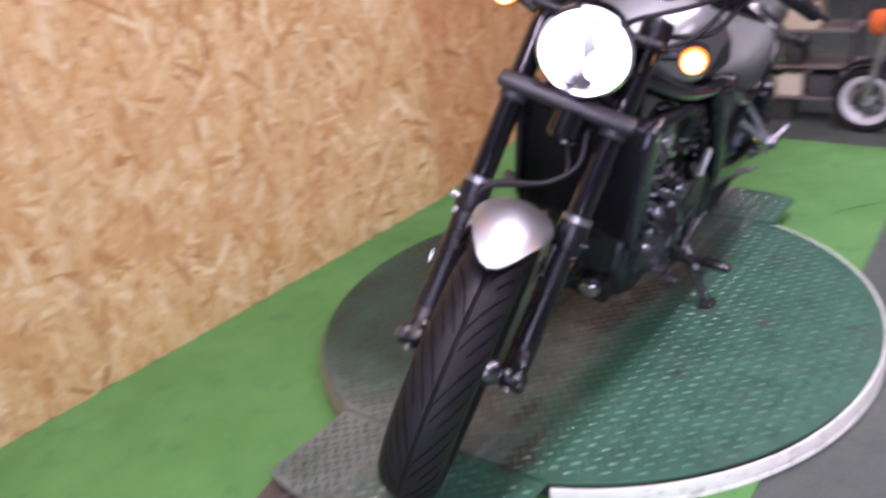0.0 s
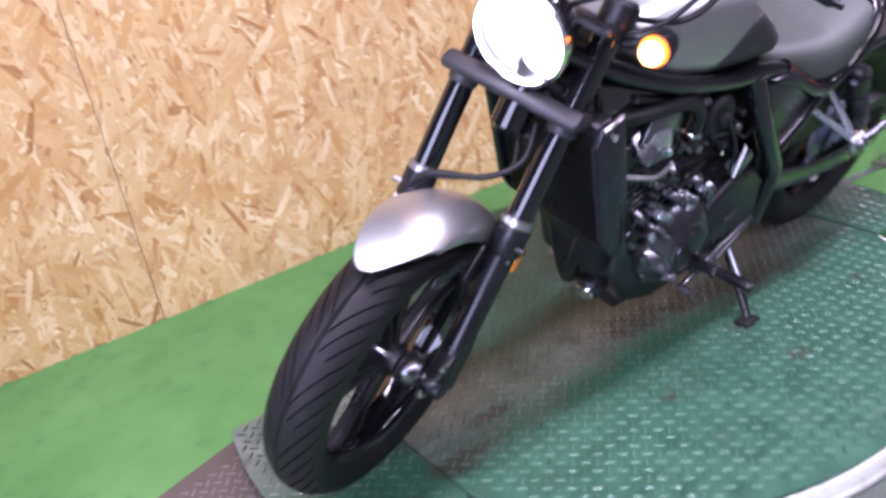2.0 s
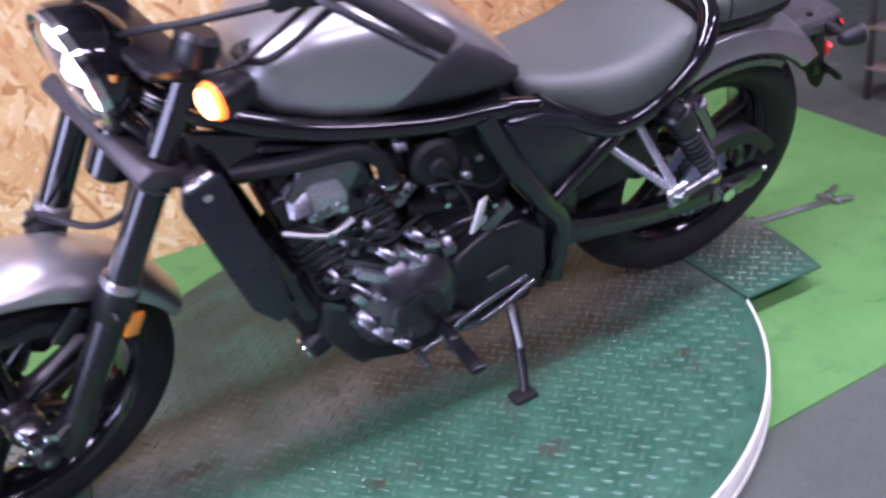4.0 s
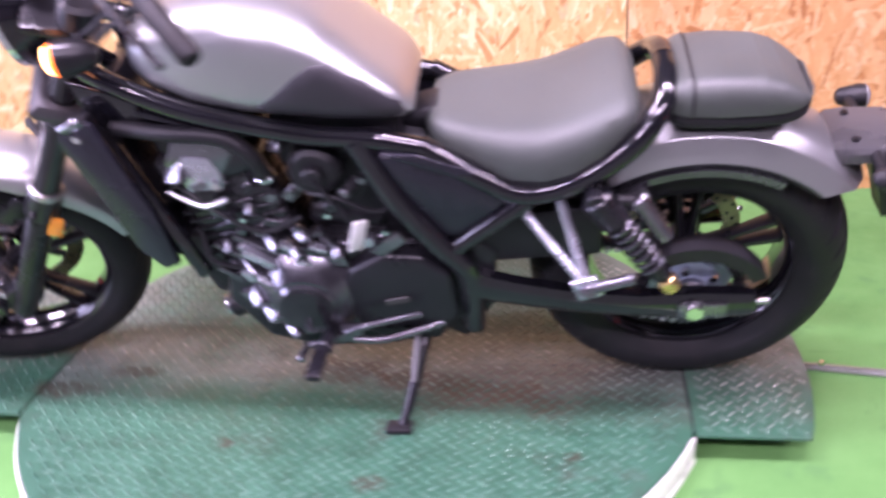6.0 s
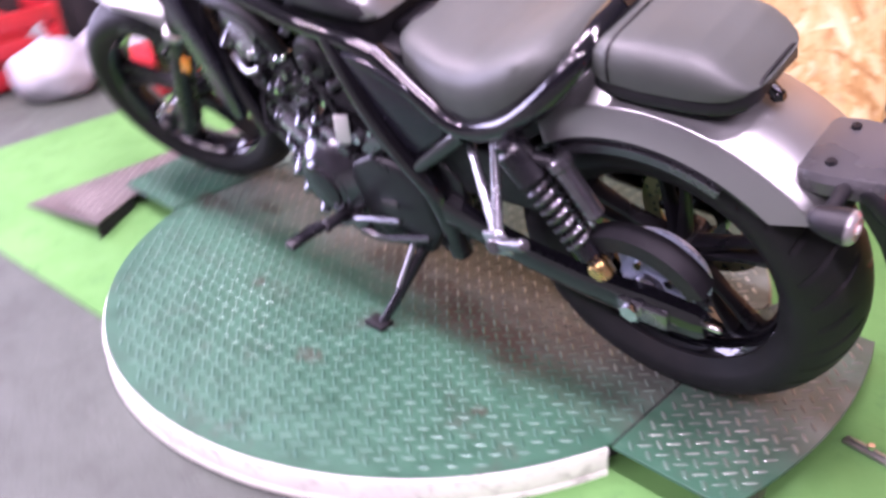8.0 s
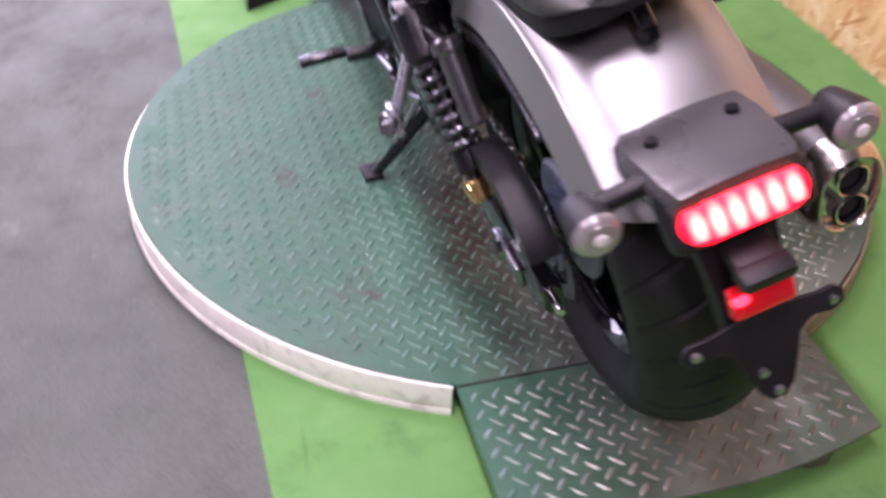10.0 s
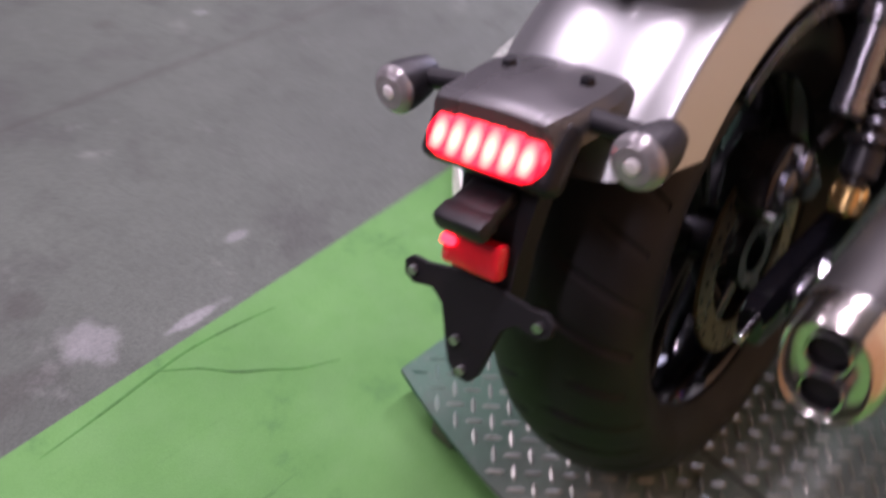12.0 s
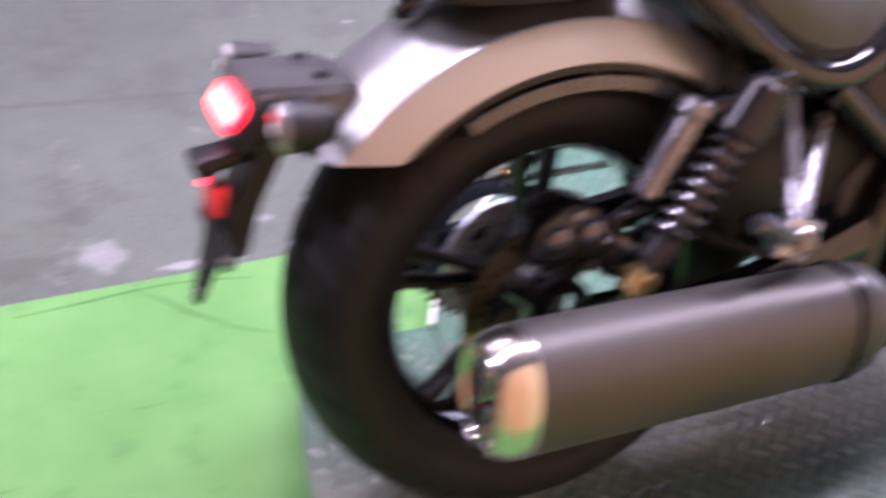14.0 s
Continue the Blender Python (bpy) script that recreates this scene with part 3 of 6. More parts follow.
def board_wall(name, a, b, height, seams, seed, facing=None):
    """A strand-board wall from a to b on the ground, facing the room, with open joints between its boards."""
    a, b = Vector((*a, 0)), Vector((*b, 0))
    length = (b - a).length
    turn = math.atan2(b.y - a.y, b.x - a.x)
    m = Matrix.Translation(a) @ Matrix.Rotation(turn, 4, "Z")
    back = part(name, box(length, 0.05, height, m=at(length / 2, -0.05, height / 2)), DARKWALL, smooth=False)
    back.matrix_world = m
    tagged(back, "strand board wall of pale pressed wood flakes", "wall", kind="structure")
    cuts = [0.0] + seams + [length]
    for i, (p, q) in enumerate(zip(cuts, cuts[1:])):
        w = q - p - 0.0016
        board = part("board", box(w, 0.018, height - 0.004, 0.002, 1, m=at(w / 2, -0.0095, height / 2)), BOARD, back, smooth=False)
        board.location = (p + 0.0008, 0, 0)
        strands("strand_facing", w, 1.55, int(2500 * w * 1.55), board, seed + i, facing or STRAND)
    return back


board_wall("wall_1", (-0.66, -1.062), (1.78, -1.172), 2.4, [1.572], 11)
board_wall("wall_2", (-2.05, -1.262), (-0.664, -1.0645), 2.4, [], 21, STRAND_ORANGE)

# ---- turntable ----
TOP = 0.064
turntable = thing("turntable", at(0, 0, 0), "round steel turntable with worn green chequer plate and white rim", "turntable")


def lugs(name, inside, z, box2, material, parent, pitch=0.0363):
    """Raised lugs of a chequer plate, turned alternately, wherever inside(x, y) holds."""
    verts, faces = [], []
    x0, y0, x1, y1 = box2
    half_l, half_w, h = 0.0145, 0.0036, 0.0018
    for i in range(int((x1 - x0) / pitch * 2) + 1):
        for j in range(int((y1 - y0) / pitch) + 1):
            x, y = x0 + i * pitch / 2, y0 + (j + 0.5 * (i % 2)) * pitch
            ang = radians(45 if i % 2 else 135)
            c, s = math.cos(ang), math.sin(ang)
            if not (inside(x + c * half_l, y + s * half_l) and inside(x - c * half_l, y - s * half_l)):
                continue
            f = len(verts)
            for p, q, r in ((-1, 0, 0), (-0.5, -1, 0), (0.5, -1, 0), (1, 0, 0), (0.5, 1, 0), (-0.5, 1, 0), (-0.55, 0, 1), (0.55, 0, 1)):
                verts.append((x + c * p * half_l - s * q * half_w, y + s * p * half_l + c * q * half_w, z + r * h))
            faces += [(f, f + 1, f + 6), (f + 1, f + 2, f + 7, f + 6), (f + 2, f + 3, f + 7), (f + 3, f + 4, f + 7), (f + 4, f + 5, f + 6, f + 7), (f + 5, f, f + 6)]
    me = bpy.data.meshes.new(name)
    me.from_pydata(verts, [], faces)
    me.materials.append(material)
    ob = new(name, me)
    ob.parent = parent
    ob["kind"] = "stuff"
    return ob


def prism(outline, z0, z1, bevel=0.0):
    bm = slab([(x, y) for x, y in outline], z0, z1, bevel, 1)
    bm.transform(Matrix(((1, 0, 0, 0), (0, 0, 1, 0), (0, 1, 0, 0), (0, 0, 0, 1))))
    return bm


W_BAR = 0.302
circle = [(0.796 * math.cos(TAU * k / 144), 0.796 * math.sin(TAU * k / 144)) for k in range(144)]
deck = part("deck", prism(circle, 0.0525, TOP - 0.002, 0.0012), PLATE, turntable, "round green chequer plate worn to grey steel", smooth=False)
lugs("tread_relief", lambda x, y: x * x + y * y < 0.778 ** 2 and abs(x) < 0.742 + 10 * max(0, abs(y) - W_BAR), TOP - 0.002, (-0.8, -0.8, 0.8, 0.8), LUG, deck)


def extension(sign, reach, mt, lug, label):
    """The plate that carries a wheel past the disc, with a rounded outer end."""
    rr = 1.05
    arc = [(math.sqrt(rr * rr - y * y) - rr + reach, y) for y in np.linspace(-W_BAR, W_BAR, 15)]
    outline = [(0.745, -W_BAR)] + arc + [(0.745, W_BAR)]
    p = part("extension_plate", prism([(sign * x, y) for x, y in outline], TOP - 0.008, TOP, 0.0012), mt, turntable, label, smooth=False)
    lugs("tread_relief", lambda x, y: abs(y) < W_BAR - 0.006 and 0.75 < sign * x < math.sqrt(rr * rr - y * y) - rr + reach - 0.006, TOP, (0.752 if sign > 0 else -1.06, -0.3, 1.08 if sign > 0 else -0.75, 0.3), lug, p)
    part("joint_gap", box(0.003 - 0.0005 * sign, 2 * W_BAR - 0.01, 0.001, m=at(sign * 0.7415, 0, TOP - 0.0012)), SOOTSHADE, turntable, "dark open joint", smooth=False)
    for s in (-1, 1):
        part("support_beam", box(0.24, 0.04, 0.046, 0.003, m=at(sign * 0.86, s * 0.2, 0.031)), RAMP, p)
    return p


extension(1, 1.062, PLATE_FRONT, LUG_FRONT, "grey worn front chequer plate with green patch")
extension(-1, 1.012, PLATE_REAR, LUG_REAR, "worn rear chequer plate, green on one side")
for a0, a1 in ((22.6, 157.4), (202.6, 337.4)):
    band, flange = [], []
    for k in range(73):
        deg = a0 + (a1 - a0) * k / 72
        a = radians(deg)
        low = 0.012 if deg > 180 else 0.013 * min(1, max(0, (88 - deg) / 25))
        c, s = math.cos(a), math.sin(a)
        band.append([Vector((r * c, r * s, z)) for r, z in ((0.797, 0.012), (0.8035, 0.0135), (0.8045, 0.057 - low), (0.803, 0.061 - low), (0.8, 0.0618 - low), (0.797, 0.06 - low))])
        flange.append([Vector((r * c, r * s, z)) for r, z in ((0.79, 0.0), (0.806, 0.0), (0.8065, 0.006), (0.8045, 0.0115), (0.79, 0.0115))])
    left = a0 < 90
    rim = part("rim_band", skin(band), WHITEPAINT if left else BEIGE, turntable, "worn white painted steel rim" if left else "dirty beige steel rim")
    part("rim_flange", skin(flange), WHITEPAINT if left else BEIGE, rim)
part("base", prism([(0.77 * math.cos(TAU * k / 64), 0.77 * math.sin(TAU * k / 64)) for k in range(64)], 0.0005, 0.0495), DARKRACK, turntable, smooth=False)

# ---- wedge ramp ----
ramp_thing = thing("loading_ramp", at(0, 0, 0), "low brown-grey steel wedge ramp with chequer plate", "ramp")
bm = bmesh.new()
outline = [(1.285, -0.27), (1.256, 0.526), (0.857, 0.481), (0.975, 0.31), (0.98, -0.31)]
tops = [bm.verts.new((x, y, 0.0505 - 0.1125 * (x - 0.857))) for x, y in outline]
lows = [bm.verts.new((x, y, max(0.0, 0.0445 - 0.1125 * (x - 0.857)))) for x, y in outline]
bm.faces.new(tops)
bm.faces.new(lows[::-1])
for i in range(5):
    bm.faces.new((tops[i], lows[i], lows[(i + 1) % 5], tops[(i + 1) % 5]))
bmesh.ops.recalc_face_normals(bm, faces=bm.faces)
bmesh.ops.bevel(bm, geom=list(bm.edges), offset=0.0012, segments=1, affect="EDGES")
# added black sheet paints the shade inside the ramp's open end
part("ramp_shade_sheet", prism([(0.859, 0.479), (0.977, 0.308), (0.983, 0.312), (0.867, 0.48)], 0.001, 0.036), SOOTSHADE, ramp_thing, "black sheet for the shade under the ramp's open end", smooth=False)
deck2 = part("ramp_deck", bm, RAMP, ramp_thing, smooth=False)
for y in (-0.24, 0.08, 0.27):
    part("ramp_rib", slab([(1.2, 0.001), (1.0, 0.001), (1.0, 0.027), (1.2, 0.005)], y - 0.01, y + 0.01), DARKRACK, ramp_thing, smooth=False)
rl = lugs("tread_relief", lambda x, y: -0.26 < y < 0.452 + 0.11 * x and 0.01 < x < 0.41 and (y < 0.3 or 0.145 - x < 0.69 * (y - 0.3)) and (y > 0.3 or x > 0.13), 0.0, (0.0, -0.27, 0.44, 0.54), RAMPLUG, deck2)
rl.matrix_local = Matrix.Translation((0.857, 0, 0.0508)) @ Matrix.Rotation(math.atan(0.1125), 4, "Y")

# ---- lever on the mat ----
lever = thing("floor_lever", at(-1.02, -0.052, 0, 0, 0, 172), "grey steel lever lying flat on the green mat", "lever")
part("shaft", join(box(0.3, 0.022, 0.008, 0.003, m=at(0.15, 0, 0.005)), box(0.26, 0.008, 0.007, 0.002, m=at(0.14, 0, 0.012))), STEEL, lever)
part("foot", join(box(0.02, 0.075, 0.014, 0.003, m=at(0.3, 0.005, 0.008, 0, 0, 20)), box(0.07, 0.016, 0.012, 0.003, m=at(0.33, 0.035, 0.012, 0, 0, 35)), box(0.06, 0.016, 0.012, 0.003, m=at(0.325, -0.02, 0.012, 0, 0, -18))), STEEL, lever)
for q in ((0.3, 0.02), (0.3, -0.012), (0.05, 0.0)):
    part("lever_bolt", bolt((*q, 0.0185), "z", 0.008, 0.008), CHROME, lever)

# ---- motorcycle ----
bike = thing("motorcycle", at(0.002, 0.021, TOP) @ Matrix.Rotation(radians(2.41), 4, "Z") @ Matrix.Rotation(radians(-16.67), 4, "X"),
             "black and silver cruiser motorcycle leaning on its side stand, lamps lit", "motorcycle")
REAR, FRONT = Vector((-0.724, 0, 0.32)), Vector((0.788, 0, 0.318))
STEER = Matrix.Translation((0.775, -0.004, 0.311)) @ Matrix.Rotation(radians(17.4), 4, Vector((-0.469, 0, 0.883))) @ Matrix.Translation((-0.775, 0, -0.311))


def tyre(radius, width, rim_r, grooves, sweep):
    """A tyre whose rows follow the sweep of its tread, so that every groove is cut clean."""
    per, across = 14, 56
    seg = grooves * per
    depth = radius - rim_r
    rings = []
    for k in range(seg):
        ring = []
        for j in range(across + 1):
            u = -1 + 2 * j / across
            s = abs(u)
            a = TAU * (k / seg + sweep / grooves * s ** 0.72)
            th = u * radians(112)
            y = 0.5 * width * math.sin(th)
            r = radius - depth * 0.62 * (1 - math.cos(th)) ** 0.9
            step = k + (per // 2 if u > 0 else 0)
            lane, cell = step // per % 3, step % per
            low, high = ((0.04, 0.64), (0.24, 0.58), (0.1, 0.7))[lane]
            if low < s < high and cell < (2 if grooves < 40 or s < 0.4 else 1):
                r -= 0.005 if grooves > 40 else 0.004
            if grooves > 40 and s < 0.01:
                r -= 0.004
            ring.append(Vector((r * math.cos(a), y, r * math.sin(a))))
        a = TAU * (k / seg + sweep / grooves)
        for r, y in ((rim_r - 0.004, 0.36), (rim_r - 0.01, 0.0), (rim_r - 0.004, -0.36)):
            ring.append(Vector((r * math.cos(a), y * width, r * math.sin(a))))
        rings.append(ring)
    return skin(rings, closed_ends=False, loop=True)


def wheel(name, centre, radius, width, rim_r, rim_w, spokes, grooves, sweep, m, label):
    """A cast wheel: rim with paired spokes and hub, and its tyre."""
    w = rim_w / 2
    profile = [(rim_r + 0.006, w), (rim_r - 0.004, w), (rim_r - 0.012, w * 0.86), (rim_r - 0.02, w * 0.6), (rim_r - 0.021, -w * 0.6), (rim_r - 0.012, -w * 0.86), (rim_r - 0.004, -w), (rim_r + 0.006, -w), (rim_r + 0.002, -w * 0.8), (rim_r + 0.002, w * 0.8)]
    bm = lathe(profile, 96)
    hub = lathe([(0.0, w * 0.95), (0.026, w * 0.95), (0.032, w * 0.85), (0.036, w * 0.4), (0.036, -w * 0.4), (0.032, -w * 0.85), (0.0, -w * 0.95)], 32, closed=False)
    bm.transform(m @ Matrix.Translation(centre))
    ob = part(name, bm, GLOSS, bike, label)
    hub.transform(m @ Matrix.Translation(centre))
    part("hub", hub, DARKALLOY, ob)
    for k in range(spokes):
        a = TAU * k / spokes + 0.3
        for s in (-1, 1):
            a0, a1 = a + s * 0.2, a + s * 0.12
            p0, p1 = Vector((0.032 * math.cos(a0), 0, 0.032 * math.sin(a0))), Vector(((rim_r - 0.013) * math.cos(a1), 0, (rim_r - 0.013) * math.sin(a1)))
            d = (p1 - p0).normalized()
            n = Vector((-d.z, 0, d.x))
            rings = []
            for t, hw, hy in ((0, 0.012, 0.02), (0.5, 0.0072, 0.014), (1, 0.009, 0.018)):
                c = p0.lerp(p1, t)
                rings.append([c + n * hw * x + Vector((0, hy * y, 0)) for x, y in ((1, 0.5), (0.6, 1), (-0.6, 1), (-1, 0.5), (-1, -0.5), (-0.6, -1), (0.6, -1), (1, -0.5))])
            arm = skin(rings)
            arm.transform(m @ Matrix.Translation(centre))
            part("spoke", arm, SATIN, ob)
    t = tyre(radius, width, rim_r, grooves, sweep)
    t.transform(m @ Matrix.Translation(centre))
    part("tyre", t, RUBBER, ob, "black rubber tyre with swept tread grooves")
    return ob


I4 = Matrix.Identity(4)
rear_wheel = wheel("rear_wheel", REAR, 0.32, 0.19, 0.212, 0.125, 5, 33, 1.3, I4, "black cast rear wheel")
front_wheel = wheel("front_wheel", FRONT, 0.319, 0.13, 0.236, 0.09, 5, 42, 4.6, STEER, "black cast front wheel")


def brake(centre, y, outer, inner, m, parent):
    """A drilled brake disc on its carrier."""
    prof = [(outer, y - 0.0025), (outer, y + 0.0025), (inner, y + 0.0025), (inner, y - 0.0025)]
    bm = lathe(prof, 72)
    holes = []
    for k in range(40):
        a = TAU * k / 40
        r = inner + (outer - inner) * (0.3, 0.55, 0.8)[k % 3]
        h = bmesh.new()
        bmesh.ops.create_cone(h, cap_ends=True, segments=8, radius1=0.004, radius2=0.004, depth=0.0062)
        h.transform(Matrix.Translation((r * math.cos(a), y, r * math.sin(a))) @ at(0, 0, 0, 90, 0, 0))
        holes.append(h)
    bm.transform(m @ Matrix.Translation(centre))
    d = part("brake_disc", bm, DISC, parent, "drilled steel brake disc")
    hb = join(*holes)
    hb.transform(m @ Matrix.Translation(centre))
    part("perforation", hb, SATIN, d)["kind"] = "stuff"
    arms = []
    for k in range(5):
        a = TAU * k / 5
        arms.append(box(inner - 0.03, 0.006, 0.022, 0.002, m=at(0, 0, 0, 0, -math.degrees(a), 0) @ at((inner + 0.035) / 2, y, 0)))
    arms.append(lathe([(0.045, y - 0.008), (0.045, y + 0.008), (0.026, y + 0.008), (0.026, y - 0.008)], 32))
    ab = join(*arms)
    ab.transform(m @ Matrix.Translation(centre))
    part("disc_carrier", ab, DARKALLOY, d)
    return d


brake(REAR, -0.083, 0.128, 0.092, I4, rear_wheel)
brake(FRONT, -0.062, 0.165, 0.128, STEER, front_wheel)


# front end, built straight ahead and then turned with the steering
def fork_x(z):
    return 0.72 - 0.565 * (z - 0.33)


def turned(bm):
    bm.transform(STEER)
    return bm


for s in (1, -1):
    y = 0.112 * s
    leg = part("fork_leg", turned(join(
        tube_list([(fork_x(z), y, z) for z in (0.275, 0.285, 0.36, 0.4, 0.56, 0.565)], [0.024, 0.029, 0.031, 0.0275, 0.0275, 0.026], 20),
        tube_list([(fork_x(z), y, z) for z in (0.545, 0.55, 0.6, 0.605)], [0.03, 0.034, 0.034, 0.029], 20))), SATIN, bike, "satin black lower fork leg")
    part("stanchion", turned(rod((fork_x(0.59), y, 0.59), (fork_x(0.98), y, 0.98), 0.0265, 20)), GLOSS, leg, "gloss black upper fork tube")
    part("fork_collar", turned(tube_list([(fork_x(z), y, z) for z in (0.598, 0.6, 0.612, 0.614)], [0.029, 0.0335, 0.0335, 0.029], 20)), STEEL, leg)
    part("axle_clamp", turned(join(slab([(0.675, 0.36), (0.70, 0.38), (0.76, 0.35), (0.808, 0.342), (0.814, 0.312), (0.795, 0.296), (0.72, 0.29), (0.69, 0.31)], y - 0.019, y + 0.019, 0.008),
                                   rod((0.788, y - 0.022 * s, 0.318), (0.788, y + 0.034 * s, 0.318), 0.022, 20))), SATIN, leg)
    for dy, x, z in ((-0.011, 0.8, 0.345), (0.012, 0.8, 0.345), (0.0, 0.822, 0.318), (0.012, 0.772, 0.356)):
        part("pinch_bolt", turned(join(rod((x - 0.012, y + dy, z - 0.016), (x + 0.004, y + dy, z + 0.006), 0.0085, 6), rod((x + 0.003, y + dy, z + 0.005), (x + 0.007, y + dy, z + 0.01), 0.005, 8))), CHROME, leg)
    part("axle_cap", turned(tube_list([(0.788, y + s * d, 0.318) for d in (0.015, 0.018, 0.03, 0.034)], [0.016, 0.0175, 0.0165, 0.012], 18)), CHROME, leg)
    part("fender_stay", turned(join(box(0.075, 0.008, 0.03, 0.003, m=at(0.66, y - 0.022 * s, 0.545, 0, 40, 0)), rod((0.612, y - 0.02 * s, 0.545), (0.612, y + 0.03 * s, 0.545), 0.008), rod((0.6, y, 0.575), (0.6, y + 0.045 * s, 0.575), 0.006))), STEEL if s < 0 else SATIN, leg)
part("amber_reflector", turned(box(0.028, 0.006, 0.05, 0.002, m=at(0.576, 0.138, 0.525, 0, -27, 0))), AMBER, bike, "amber side reflector")
part("small_reflector", turned(box(0.014, 0.006, 0.03, 0.002, m=at(0.695, -0.142, 0.47, 0, -27, 0))), CHROME, bike)
axle = part("front_axle", turned(rod((0.788, -0.15, 0.318), (0.788, 0.145, 0.318), 0.013, 16)), STEEL, bike)
part("hub_cap", turned(tube_list([(0.788, y, 0.318) for y in (0.045, 0.05, 0.075, 0.088)], [0.034, 0.036, 0.03, 0.022], 20)), ALLOY, bike, "grey conical hub spacer")
part("front_caliper", turned(slab([(0.62, 0.43), (0.655, 0.455), (0.69, 0.44), (0.715, 0.36), (0.69, 0.335), (0.655, 0.35)], -0.098, -0.05, 0.008)), ENGINE, bike)

# front mudguard
def guard(centre, a0, a1, section, steps=28):
    """A mudguard: a closed section of (radius, y) swept about the axle between two angles."""
    rings = []
    for k in range(steps + 1):
        t = k / steps
        a = radians(a0 + (a1 - a0) * t)
        rings.append([centre + Vector((r * math.cos(a), y, r * math.sin(a))) for r, y in section(t)])
    return skin(rings)


def front_section(t):
    tip = 0.95 + 0.05 * min(1.0, t * 6)
    drop = 0.054 * min(1, 0.45 + 1.2 * t) * (1 if t < 0.7 else 1 - (t - 0.7) * 0.8)
    hw, out = 0.082 * tip, []
    n = 14
    for k in range(n + 1):
        th = math.pi * k / n
        out.append((0.358 - drop * (1 - math.sin(th) ** 0.8), hw * math.cos(th)))
    return out + [(r - 0.004, y * 0.95) for r, y in out[::-1]]


rings = []
for k in range(31):
    t = k / 30
    row = []
    for r, y in front_section(t):
        a = radians(71 + 93 * t + 25 * (1 - t) ** 2 * (y / 0.082) ** 2)
        row.append(FRONT + Vector((r * math.cos(a), y, r * math.sin(a))))
    rings.append(row)
part("front_mudguard", turned(skin(rings)), SILVER, bike, "silver metallic front mudguard")
part("guard_bracket", turned(join(*[slab([(0.62, 0.52), (0.70, 0.585), (0.79, 0.60), (0.80, 0.585), (0.71, 0.555), (0.64, 0.50)], s * 0.083 - 0.003, s * 0.083 + 0.003, 0.002) for s in (1, -1)])), SATIN, bike)

# triple clamps, steering head, headlight
part("lower_clamp", turned(join(slab([(0.40, 0.785), (0.48, 0.832), (0.508, 0.82), (0.505, 0.802), (0.44, 0.767), (0.405, 0.766)], -0.15, 0.15, 0.008),
                                *[rod((fork_x(0.762), s * 0.112, 0.762), (fork_x(0.815), s * 0.112, 0.815), 0.0305, 24) for s in (1, -1)])), CLAMP, bike, "flat dark grey lower fork clamp")
part("upper_clamp", turned(join(slab([(0.36, 0.955), (0.45, 0.985), (0.455, 0.97), (0.375, 0.93)], -0.14, 0.14, 0.008), *[rod((fork_x(0.95), s * 0.112, 0.945), (fork_x(0.99), s * 0.112, 0.995), 0.034, 24) for s in (1, -1)])), SATIN, bike)
part("steering_head", rod((0.50, 0, 0.735), (0.385, 0, 0.95), 0.036, 20), GLOSS, bike)
hc = Vector((0.486, 0, 0.933))
tilt = at(hc.x, hc.y, hc.z, 0, 6, 0) @ at(0, 0, 0, 0, 0, -90)
shell = lathe([(0.0, -0.085), (0.04, -0.082), (0.07, -0.065), (0.09, -0.035), (0.097, 0.0), (0.097, 0.012), (0.088, 0.012), (0.082, -0.005), (0.05, -0.04), (0.0, -0.05)], 48, closed=False)
shell.transform(STEER @ tilt)
headlight = part("headlight", shell, GLOSS, bike, "round headlight with four lit lamps")
ring = lathe([(0.0985, 0.006), (0.0985, 0.018), (0.091, 0.021), (0.088, 0.012)], 48)
ring.transform(STEER @ tilt)
part("lens_ring", ring, CHROME, headlight)
bowl = lathe([(0.0, -0.028), (0.05, -0.026), (0.075, -0.012), (0.0885, 0.006)], 48, closed=False)
bowl.transform(STEER @ tilt)
part("reflector_bowl", bowl, LEDSOFT, headlight)
for px, pz in ((-0.038, 0.034), (0.038, 0.034), (-0.036, -0.034), (0.036, -0.034)):
    led = lathe([(0.0, 0.014), (0.013, 0.0125), (0.022, 0.007), (0.0275, -0.003), (0.0285, -0.026)], 28, closed=False)
    led.transform(STEER @ tilt @ at(px, 0, pz))
    part("lamp", led, LED, headlight, "lit white lamp")
glass = lathe([(0.0, 0.032), (0.04, 0.029), (0.07, 0.022), (0.089, 0.012), (0.089, 0.009), (0.07, 0.019), (0.04, 0.026), (0.0, 0.029)], 48, closed=False)
glass.transform(STEER @ tilt)
gl = part("lens", glass, LENS, headlight)
gl.visible_shadow = False
